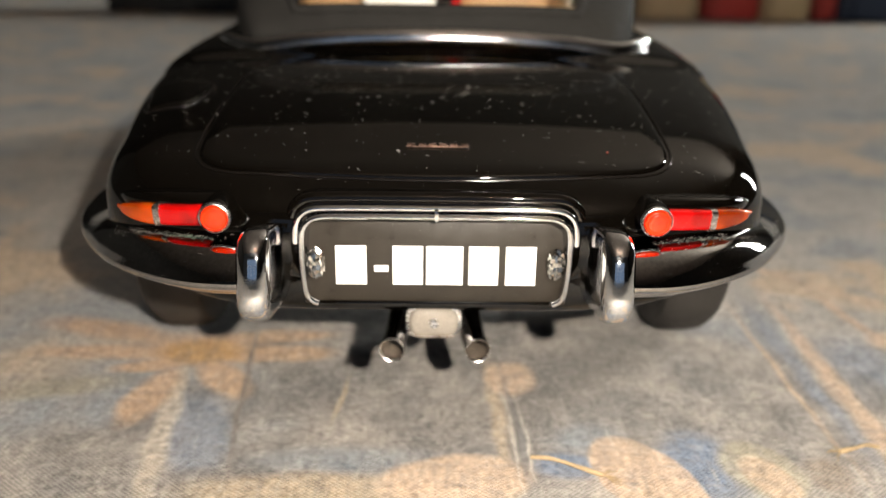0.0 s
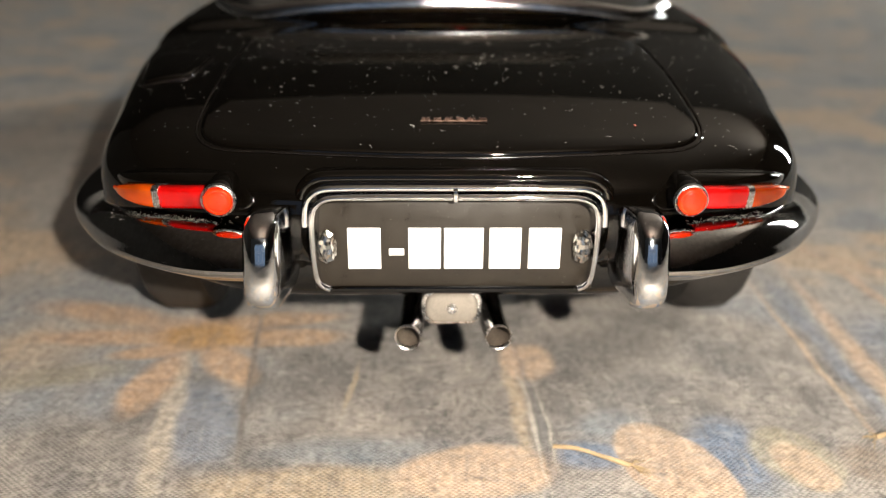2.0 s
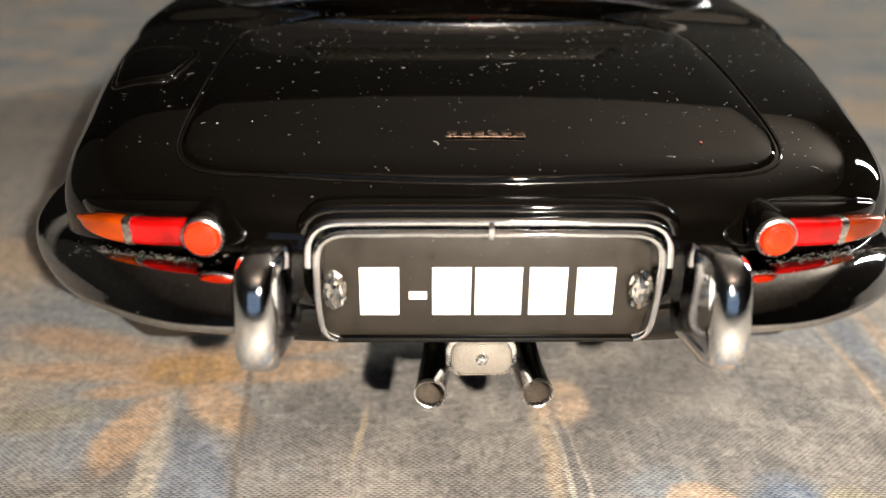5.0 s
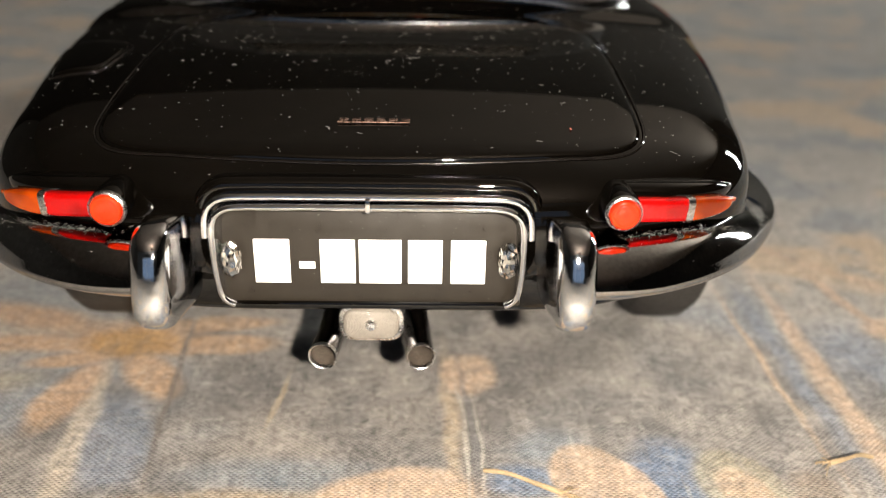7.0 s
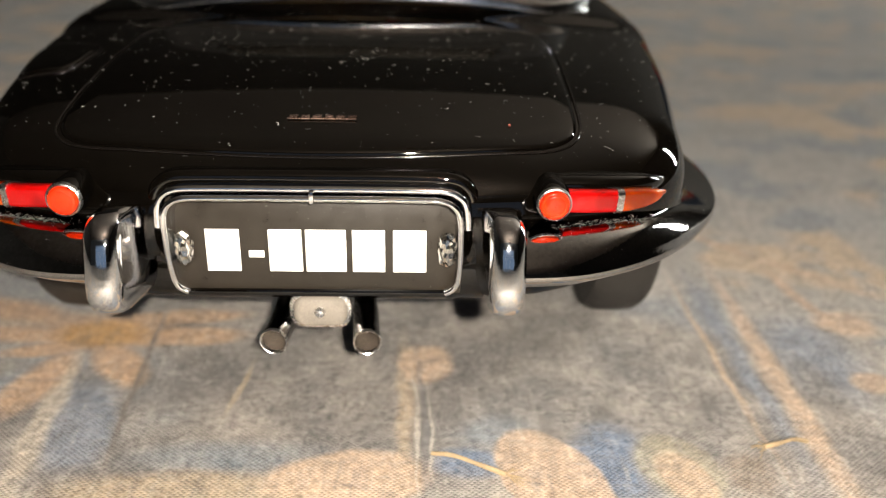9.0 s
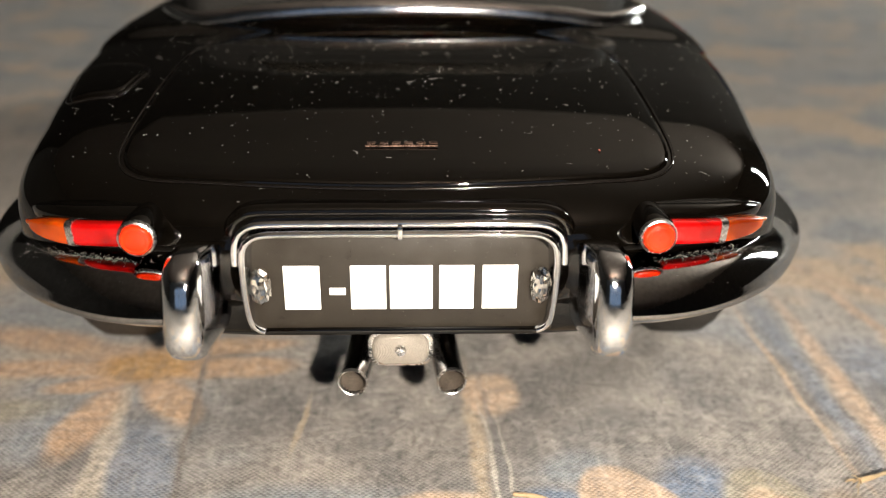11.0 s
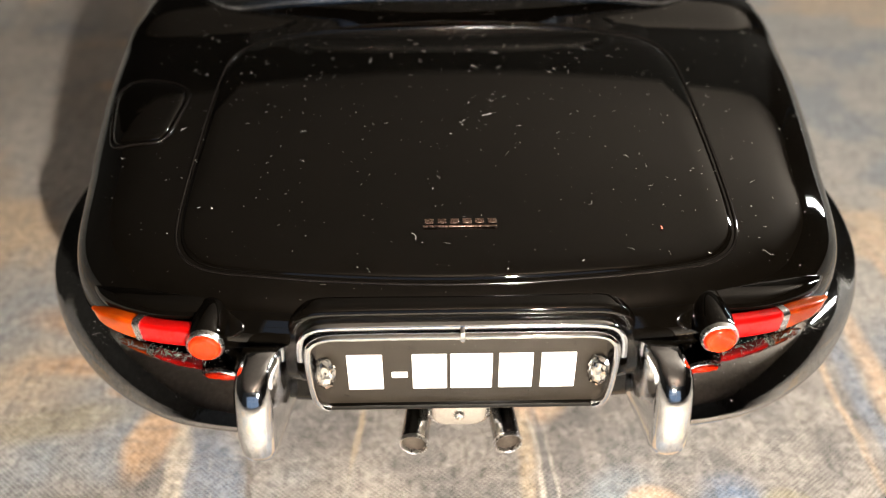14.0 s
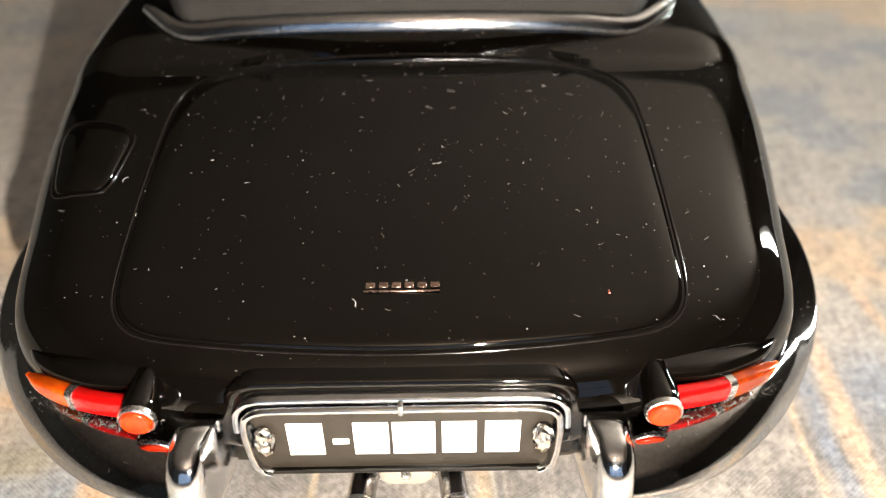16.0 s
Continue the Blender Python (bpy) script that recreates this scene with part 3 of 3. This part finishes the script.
# ---- tail lamps ----
def taper_segment(points, profile):
    """A lens that grows low towards its blunt tip."""
    bm = bmesh.new()
    rings = []
    for i, p in enumerate(points):
        t = i / (len(points) - 1)
        way = (points[min(i + 1, len(points) - 1)] - points[max(i - 1, 0)]).normalized()
        side = way.cross(Vector((0, 0, 1))).normalized()
        low = max(0.12, (1 - t ** 2.4)) ** 0.8
        deep = max(0.3, 1 - t ** 7)
        rings.append([p + side * a * deep + Vector((0, 0, b * low)) for a, b in profile])
    skin(bm, rings, True, True)
    return bm


for sx in (-1, 1):
    front = facing((sx * 0.427, -0.052, 0.573), (0, 1, 0.06))
    base = part("tail_lamp", spin([(0.0005, 0.15), (0.012, 0.145), (0.022, 0.12), (0.029, 0.085), (0.032, 0.05), (0.0325, 0.03), (0.0315, 0.014), (0.030, 0.01), (0.025, 0.008)], 28, front), PAINT, CAR, "black lamp pod")
    part("chrome_ring", spin([(0.0305, 0.018), (0.0315, 0.008), (0.0305, 0.003), (0.028, 0.0015), (0.0253, 0.006)], 40, front), BRIGHT_RIM, base, "thin chrome ring")
    part("round_lens", spin([(0.0258, 0.016), (0.0258, 0.0), (0.025, -0.0025), (0.023, -0.004), (0.0195, -0.0046), (0.0188, -0.0042), (0.018, -0.0048), (0.012, -0.0056), (0.0005, -0.006)], 36, front), ROUND_LENS, base, "bright red round lens")
    way = path3([(sx * 0.452, -0.012, 0.569), (sx * 0.51, 0.003, 0.564), (sx * 0.563, 0.024, 0.559), (sx * 0.612, 0.048, 0.558), (sx * 0.652, 0.073, 0.560)], 30)
    prof = rounded(0.028, 0.042, 0.009)
    part("red_segment", sweep(way[:14], prof), RED_LENS, base, "red lens segment")
    part("divider", sweep(way[13:16], [(a * 1.12, b * 1.1) for a, b in prof]), BRIGHT_RIM, base, "dull chrome divider")
    part("amber_segment", taper_segment(way[15:], prof), AMBER_LENS, base, "amber lens tapering to a point")
    pod = path3([(sx * 0.44, 0.045, 0.578), (sx * 0.51, 0.052, 0.576), (sx * 0.563, 0.07, 0.573), (sx * 0.615, 0.095, 0.570), (sx * 0.655, 0.125, 0.566)], 20)
    part("lamp_plinth", sweep(pod, rounded(0.07, 0.05, 0.02), size=lambda t: 1 - 0.7 * t ** 4), PAINT, base, "black lamp plinth")

# ---- number plate ----
plate = part("number_plate", block(0.535, 0.02, 0.192, 0.004, (0, 0.012, 0.471)), PLATE, CAR, "black plate with white bars in a chrome surround")
HALF = [(-0.238, 0.383), (-0.249, 0.388), (-0.259, 0.401), (-0.2635, 0.43), (-0.2655, 0.47), (-0.2645, 0.528), (-0.2585, 0.553), (-0.24, 0.5685), (-0.21, 0.573)]
surround = path3([(x, -0.02, z) for x, z in HALF] + [(0, -0.02, 0.574)] + [(-x, -0.02, z) for x, z in reversed(HALF)], 120)
for p in surround:
    p.y += 0.018 * max(0.0, (0.52 - p.z) / 0.13)
bead = part("surround", sweep([Vector((p.x, p.y - 0.01, p.z)) for p in surround], circle(0.0062, 12, 1.3), up=(0, 1, 0)), CHROME, plate, "chrome plate surround")


part("lower_lip", block(0.485, 0.012, 0.012, 0.004, (0, 0.0, 0.377)), PAINT, plate, "narrow black lip under the plate")


def flange():
    """The slanting chrome band between the bead and the plate."""
    bm = bmesh.new()
    ring = []
    for i, p in enumerate(surround):
        if p.z < 0.402:
            continue
        way = (surround[min(i + 1, len(surround) - 1)] - surround[max(i - 1, 0)]).normalized()
        inner = Vector((0, 1, 0)).cross(way)
        if inner.dot(Vector((-p.x, 0, 0.46 - p.z))) < 0:
            inner = -inner
        wide = 1.0 - 0.25 * min(1.0, abs(way.z) * 1.2)
        ring.append([(p + inner * a * (wide if a > 0 else 1) + Vector((0, b, 0))) for a, b in ((-0.006, 0.02), (-0.004, -0.008), (0.002, -0.004), (0.005, 0.004), (0.009, 0.012), (0.014, 0.0185), (0.015, 0.026))])
    skin(bm, ring, closed=False)
    return bm


def jewel(sx):
    """A small cut stone, its facets uneven."""
    rng = random.Random(7)
    bm = bmesh.new()
    bmesh.ops.create_icosphere(bm, subdivisions=3, radius=1.0)
    for v in bm.verts:
        v.co *= rng.uniform(0.86, 1.1)
        v.co = Vector((sx * 0.2415 + 0.0195 * v.co.x, -0.006 + 0.018 * v.co.y, 0.468 + 0.034 * v.co.z))
    return bm


part("flange", flange(), SOFT_CHROME, plate, "slanting chrome band")
lip = [Vector((p.x * 1.046, 0.0, 0.395 + (p.z - 0.395) * 1.078)) for p in surround if p.z > 0.5]
part("outer_bead", sweep(lip, rounded(0.014, 0.056, 0.006), up=(0, 1, 0)), OVER_CHROME, plate, "outer chrome bead, scuffed")
mould = [Vector((p.x * 1.085, 0.019, 0.395 + (p.z - 0.395) * 1.15)) for p in surround if p.z > 0.47]
part("plate_moulding", sweep(mould, rounded(0.03, 0.056, 0.014, 6), up=(0, 1, 0)), PAINT, plate, "rounded black moulding above the plate")
part("clip", block(0.010, 0.03, 0.024, 0.004, (0, -0.026, 0.578)), CHROME, plate, "small chrome clip")
for sx in (-1, 1):
    part("bead", jewel(sx), FACETED, plate, "faceted bright crystal bead", sharp=3)
for x0, x1, zl, zh in ((-0.203, -0.14, 0.419, 0.503), (-0.125, -0.096, 0.447, 0.461), (-0.088, -0.026, 0.419, 0.503), (-0.02, 0.055, 0.419, 0.503), (0.066, 0.127, 0.419, 0.503), (0.141, 0.203, 0.419, 0.503)):
    part("white_bar", block(x1 - x0, 0.003, zh - zl, 0.0012, ((x0 + x1) / 2, 0.0012, (zl + zh) / 2), 1), WHITE, plate, "plain white bar")

# ---- reversing lamp and exhausts ----
rl = part("reversing_lamp", sweep([Vector((-0.003, y, 0.318)) for y in (0.14, 0.05, 0.042, 0.040)], rounded(0.12, 0.076, 0.028, 7), size=lambda t: 1.0 if t < 0.9 else 0.94), BRIGHT_RIM, CAR, "chrome reversing lamp with a ribbed lens")
part("lens", sweep([Vector((-0.003, y, 0.318)) for y in (0.044, 0.036, 0.031, 0.028)], rounded(0.106, 0.063, 0.024, 7), size=lambda t: 1.0 - 0.2 * t * t), PALE_LENS, rl, "pale ribbed clear lens")
part("bulb", spin([(0.0005, -0.008), (0.008, -0.006), (0.0115, 0.0), (0.012, 0.006)], 16, facing((-0.003, 0.027, 0.320), (0, 1, 0))), BRIGHT_RIM, rl, "bright bulb bead")
part("bracket", block(0.05, 0.05, 0.05, 0.008, (-0.003, 0.12, 0.355)), UNDER, rl)
for sx in (-1, 1):
    way = path3([(sx * 0.062, 0.32, 0.36), (sx * 0.07, 0.18, 0.318), (sx * 0.081, 0.08, 0.280), (sx * 0.090, -0.002, 0.272)], 16)
    pipe = part("exhaust_pipe", sweep(way, circle(0.0265, 24), caps=False), DARK_CHROME, CAR, "chrome exhaust tailpipe")
    end, out = way[-1], (way[-1] - way[-2]).normalized()
    part("rolled_end", spin([(0.0268, -0.006), (0.0282, 0.0), (0.027, 0.0035), (0.0248, 0.002), (0.0238, -0.006)], 24, facing(end, out)), BRIGHT_RIM, pipe, "bright rolled end")
    part("bore", spin([(0.0242, -0.003), (0.0235, -0.03), (0.019, -0.036), (0.018, -0.06), (0.0005, -0.06)], 20, facing(end, out)), BORE, pipe, "dark sooty bore")

# ---- hood ----
HOOD_ROWS = [(0.94, 0.53, 0.77, 0.815), (0.956, 0.55, 0.77, 0.853), (0.975, 0.565, 0.77, 0.888), (1.02, 0.59, 0.775, 0.94), (1.08, 0.615, 0.778, 0.99), (1.16, 0.64, 0.782, 1.045), (1.27, 0.665, 0.785, 1.10),
             (1.45, 0.68, 0.79, 1.16), (1.65, 0.69, 0.795, 1.205), (1.95, 0.69, 0.80, 1.215), (2.2, 0.67, 0.81, 1.19), (2.32, 0.65, 0.82, 1.15)]


def hood():
    bm, win, sides, other = bmesh.new(), bmesh.new(), bmesh.new(), bmesh.new()
    rings = []
    n = 40
    for y, w, zb, zt in HOOD_ROWS:
        ring = []
        for i in range(n + 1):
            a = math.pi * i / n
            c, s = math.cos(a), math.sin(a)
            x = -w * math.copysign(abs(c) ** 0.42, c) * (1 - 0.12 * abs(s) ** 3)
            z = zb + (zt - zb) * (abs(s) ** 0.42)
            back = 0.07 * (x / w) ** 2 if y < 1.4 else 0.0
            ring.append((x, y + back, z))
        rings.append(ring)
    tops = [bm.verts, win.verts, sides.verts, other.verts]
    grids = [[[vs.new(p) for p in ring] for ring in rings] for vs in tops]
    for j in range(len(rings) - 1):
        for i in range(n):
            mid = sum((Vector(rings[a][b]) for a in (j, j + 1) for b in (i, i + 1)), Vector()) / 4
            pane = 2 <= j <= 5 and abs(mid.x) < 0.425 and i not in (0, n - 1) and mid.z > 0.86
            side = 6 <= j <= 9 and 0.83 < mid.z < 1.02
            k = 1 if pane else (2 if mid.x < 0 else 3) if side else 0
            g = grids[k]
            (bm, win, sides, other)[k].faces.new((g[j][i], g[j][i + 1], g[j + 1][i + 1], g[j + 1][i]))
    for b in (bm, win, sides, other):
        bmesh.ops.delete(b, geom=[v for v in b.verts if not v.link_faces], context="VERTS")
    return bm, win, sides, other


hood_bm, pane_bm, *side_bms = hood()
def rim_line(bm, rounds=2):
    """The outline of a pane, its corners rounded off."""
    nexts = {}
    for e in bm.edges:
        if len(e.link_faces) == 1:
            a, b = e.verts
            nexts.setdefault(a, []).append(b)
            nexts.setdefault(b, []).append(a)
    start = next(iter(nexts))
    line, last, here = [start.co.copy()], None, start
    while True:
        step = [v for v in nexts[here] if v is not last][0]
        last, here = here, step
        if here is start:
            break
        line.append(here.co.copy())
    for _ in range(rounds):
        line = [q for a, b in zip(line, line[1:] + line[:1]) for q in (a * 0.75 + b * 0.25, a * 0.25 + b * 0.75)]
    return line + line[:2]


seal = rim_line(pane_bm)
for b in (pane_bm, *side_bms):
    bmesh.ops.recalc_face_normals(b, faces=b.faces)
    bmesh.ops.solidify(b, geom=b.faces[:], thickness=0.006)
top = part("soft_top", hood_bm, HOOD, CAR, "raised black fabric hood", sharp=70)
part("rear_window", pane_bm, GLASS, top, "clear rear window").visible_shadow = False
part("window_seal", sweep(seal, circle(0.016, 8), caps=False), HOOD, top, "black rubber window seal")
for side_bm in side_bms:
    part("side_window", side_bm, GLASS, top, "clear side window").visible_shadow = False
STRIP = [(-0.014, -0.02), (0.012, -0.02), (0.017, -0.0185), (0.0185, -0.014), (0.0165, -0.004), (0.0135, 0.006), (0.0095, 0.013), (0.003, 0.018), (-0.014, 0.019)]
strip = path3([(-0.66, 1.09, 0.80), (-0.548, 0.985, 0.782), (-0.4, 0.955, 0.802), (-0.2, 0.935, 0.818), (0, 0.925, 0.823), (0.2, 0.935, 0.818), (0.4, 0.955, 0.802), (0.548, 0.985, 0.782), (0.66, 1.09, 0.80)], 60)
part("trim_strip", sweep(strip, STRIP, size=lambda t: 1.0 - 0.55 * abs(2 * t - 1) ** 12), SOFT_CHROME, top, "chrome strip along the hood's foot")

# cabin
for sx in (-1, 1):
    part("seat_back", block(0.42, 0.12, 0.3, 0.05, (sx * 0.3, 1.75, 0.85), 3), LEATHER, CAR, "tan leather seat back")
part("parcel_shelf", block(1.1, 0.5, 0.03, 0.01, (0, 1.38, 0.845)), LEATHER, CAR, "tan trimmed parcel shelf")
# White block added to stand in for the glare in the rear window.
part("glare_block", block(0.26, 0.16, 0.12, 0.04, (-0.13, 1.55, 0.9), 3), WHITE, CAR, "added pale block behind the seats, in place of glare")
part("strap", block(0.035, 0.03, 0.26, 0.008, (0.075, 1.66, 0.93), 2), RED_LENS, CAR, "narrow red strap")
part("headrest_knob", spin([(0.0005, 0.045), (0.02, 0.042), (0.036, 0.025), (0.04, 0.0), (0.036, -0.025), (0.0005, -0.045)], 18, facing((0.3, 1.68, 1.03), (0, 0, 1))), WHITE, CAR, "small white knob on the seat")
part("windscreen", sweep(path3([(-0.6, 2.42, 0.86), (-0.56, 2.4, 1.12), (0, 2.33, 1.15), (0.56, 2.4, 1.12), (0.6, 2.42, 0.86)], 30), circle(0.016, 8), up=(0, 1, 0)), CHROME, CAR, "chrome windscreen frame")

# badge
bx = [(-0.062 + 0.0225 * i, 0.016) for i in range(6)]
zb = top_of(0, 0.155) + 0.007
badge = part("badge", block(0.132, 0.004, 0.003, 0.001, (0.001, 0.148, zb + 0.001), 1), COPPER, CAR, "small coppery badge bar")
for x, w in bx:
    part("plain_block", block(w, 0.014, 0.0025, 0.0008, (x + w / 2, 0.162, top_of(x, 0.162) + 0.008), 1), COPPER, badge)


# ---- far things ----
def book(x, w, h, d, color, y, name, label):
    mat = plain(name, color, 0.6, vary=0.15, scale=2)
    b = thing("book", label, "book", (x, y, 0), group="books standing in a row")
    part("cover", block(w, d, h, 0.06, (0, d / 2, h / 2)), mat, b)
    part("spine", block(w * 0.7, 0.1, h * 0.96, 0.02, (0, -0.02, h / 2)), plain(name + "_spine", tuple(min(1, c * 1.15) for c in color), 0.6, vary=0.1, scale=2), b)


ROW_Y = 11.6
row = [(-3.6, 2.6, (0.02, 0.02, 0.02), "black"), (-0.9, 2.6, (0.62, 0.42, 0.2), "tan"), (0.64, 0.24, (0.5, 0.06, 0.03), "red"), (1.9, 2.1, (0.65, 0.5, 0.3), "pale tan"), (3.55, 0.9, (0.6, 0.45, 0.27), "light brown"),
       (4.52, 0.82, (0.5, 0.05, 0.04), "red"), (5.34, 0.72, (0.62, 0.48, 0.28), "tan"), (5.92, 0.34, (0.4, 0.04, 0.03), "dark red"), (6.75, 1.2, (0.02, 0.035, 0.07), "dark blue")]
for x, w, color, word in row:
    book(x, w, 1.3, 0.9, color, ROW_Y, word.replace(" ", "_") + "_cover", word + " book standing upright on the cloth")

# ---- loose threads ----
THREAD = plain("straw_thread", (0.52, 0.38, 0.22), 0.75, vary=0.45, scale=60, relief=0.002)


def loose_thread(a, b, seed, word):
    rng = random.Random(seed)
    t = thing("loose_thread", word + " thread end lying on the printed cloth", "thread", (a[0], a[1], 0), group="loose threads")
    way = path3([(0, 0, -0.002), (0.3 * (b[0] - a[0]), 0.3 * (b[1] - a[1]) + 0.003, 0.007), (0.7 * (b[0] - a[0]), 0.7 * (b[1] - a[1]) - 0.002, 0.008), (b[0] - a[0], b[1] - a[1], 0.004)], 20)
    strand = part("strand", sweep(way, circle(0.0055, 10), size=lambda u: 0.75 + 0.3 * math.sin(9 * u) * 0.4 + 0.2 * u), THREAD, t)
    for k in range(9):
        d = Vector(((b[0] - a[0]) * rng.uniform(0.05, 0.3), (b[1] - a[1]) * rng.uniform(-0.2, 0.5) + rng.uniform(-0.03, 0.012), rng.uniform(-0.004, 0.004)))
        part("frayed_fibre", sweep([way[-1], way[-1] + d * 0.5 + Vector((0, 0, 0.003)), way[-1] + d], circle(0.0011, 5)), THREAD, strand)


loose_thread((0.217, 0.019), (0.365, -0.057), 3, "straw-coloured frayed")
loose_thread((1.025, 0.067), (0.922, 0.039), 5, "rust-brown frayed")

# ---- dust ----
def fleck(bm, rng, p, r, n):
    """One speck, or a short curled fibre of n grains."""
    a = rng.uniform(0, 6.28)
    for i in range(n):
        k = r * rng.uniform(0.7, 1.2)
        x, y, z = (bm.verts.new(p + Vector(d) * k) for d in ((1, 0, 0), (0, 1, 0), (0, 0, 0.6)))
        u, v, w = (bm.verts.new(p - Vector(d) * k) for d in ((1, 0, 0), (0, 1, 0), (0, 0, 0.6)))
        for f in ((x, y, z), (y, u, z), (u, v, z), (v, x, z), (y, x, w), (u, y, w), (v, u, w), (x, v, w)):
            bm.faces.new(f)
        a += rng.uniform(-0.6, 0.6)
        p = p + Vector((math.cos(a), math.sin(a), 0)) * r * 1.4


def dust(tree, count, seed, box, least, grow=1.0):
    rng = random.Random(seed)
    bm = bmesh.new()
    while count > 0:
        x, y = rng.uniform(box[0], box[1]), rng.uniform(box[2], box[3])
        hit = tree.ray_cast(Vector((x, y, 3)), Vector((0, 0, -1)))
        count -= 1
        if not hit[0] or hit[0].z < least or hit[1].z < 0.4:
            continue
        kind = rng.random()
        if kind < 0.66:
            fleck(bm, rng, hit[0] + Vector((0, 0, 0.0006)), (0.0004 + 0.0011 * rng.random() ** 2.2) * grow, 1)
        elif kind < 0.92:
            fleck(bm, rng, hit[0] + Vector((0, 0, 0.0006)), rng.uniform(0.0004, 0.0008) * grow, rng.randint(2, 6))
        else:
            fleck(bm, rng, hit[0] + Vector((0, 0, 0.0006)), rng.uniform(0.0004, 0.0006) * grow, rng.randint(10, 26))
    return bm


LAMP_FOOT = [(0.40, -0.055), (0.45, -0.035), (0.51, -0.014), (0.563, 0.006), (0.612, 0.03), (0.652, 0.055), (0.72, 0.11)]


def seam(tree, sx):
    """Lint caught along the foot of a tail lamp, thickest at its middle."""
    rng = random.Random(40 + sx)
    bm = bmesh.new()
    for _ in range(420):
        x = rng.triangular(0.41, 0.69, 0.55)
        y = curve(LAMP_FOOT, x) + rng.gauss(0.006, 0.006)
        hit = tree.ray_cast(Vector((sx * x, y, 3)), Vector((0, 0, -1)))
        if hit[0] and hit[0].z > 0.44:
            fleck(bm, rng, hit[0] + Vector((0, 0, 0.0008)), 0.0003 + 0.0005 * rng.random() ** 3, rng.choice((1, 1, 2, 3, 5, 12)))
    return bm


def tree_of(*names):
    """A search tree over the named parts, in metres of the full-size car."""
    verts, faces = [], []
    for ob in scene.objects:
        if ob.type == "MESH" and ob.name.split(".")[0] in names:
            base = len(verts)
            verts += [v.co / K for v in ob.data.vertices]
            faces += [[base + i for i in p.vertices] for p in ob.data.polygons]
    return BVHTree.FromPolygons(verts, faces)


part("dust", dust(tree_of("body", "boot_lid", "fuel_flap"), 900, 4, (-0.74, 0.74, 0.0, 0.98), 0.55, 1.15), DUST, None, "pale specks of dust and lint on black paint", category="dust", kind="stuff")
chrome_tree = tree_of("bumper", "overrider")
for sx in (-1, 1):
    part("dust", dust(chrome_tree, 340, 9 + sx, (min(sx * 0.3, sx * 0.88), max(sx * 0.3, sx * 0.88), -0.16, 0.4), 0.38, 0.75), DUST, None, "pale lint lying on the chrome bumper", category="dust", kind="stuff")
    # a seam of grime and lint where the lamps meet the bumper
    part("dust", seam(chrome_tree, sx), FLUFF, None, "grey lint gathered below the tail lamps", category="dust", kind="stuff")

# fine specks on the plate
rng = random.Random(52)
bm = bmesh.new()
for _ in range(110):
    fleck(bm, rng, Vector((rng.uniform(-0.25, 0.25), 0.0016, rng.uniform(0.385, 0.555))), 0.0003 + 0.0009 * rng.random() ** 3, rng.choice((1, 1, 1, 2, 3)))
part("dust", bm, FLUFF, None, "fine grey specks on the black plate", category="dust", kind="stuff")

# a few longer fibres on the boot lid
rng = random.Random(31)
for x, y, n in ((-0.085, 0.135, 16), (0.055, 0.46, 18), (0.08, 0.51, 8), (0.33, 0.33, 7), (0.36, 0.3, 6), (-0.31, 0.63, 5), (0.2, 0.4, 6), (-0.3, 0.42, 7)):
    bm = bmesh.new()
    fleck(bm, rng, Vector((x, y, top_of(x, y) + 0.0078)), 0.0011, n)
    part("lint_fibre", bm, DUST, None, "pale curled lint fibre lying on black paint", category="lint", group="lint fibres on the boot lid")
bm = bmesh.new()
fleck(bm, rng, Vector((0.36, 0.15, top_of(0.36, 0.15) + 0.0078)), 0.0024, 3)
part("red_fleck", bm, plain("red_fluff", (0.5, 0.12, 0.08), 0.9), None, "tiny red fleck of fluff on black paint", category="lint")
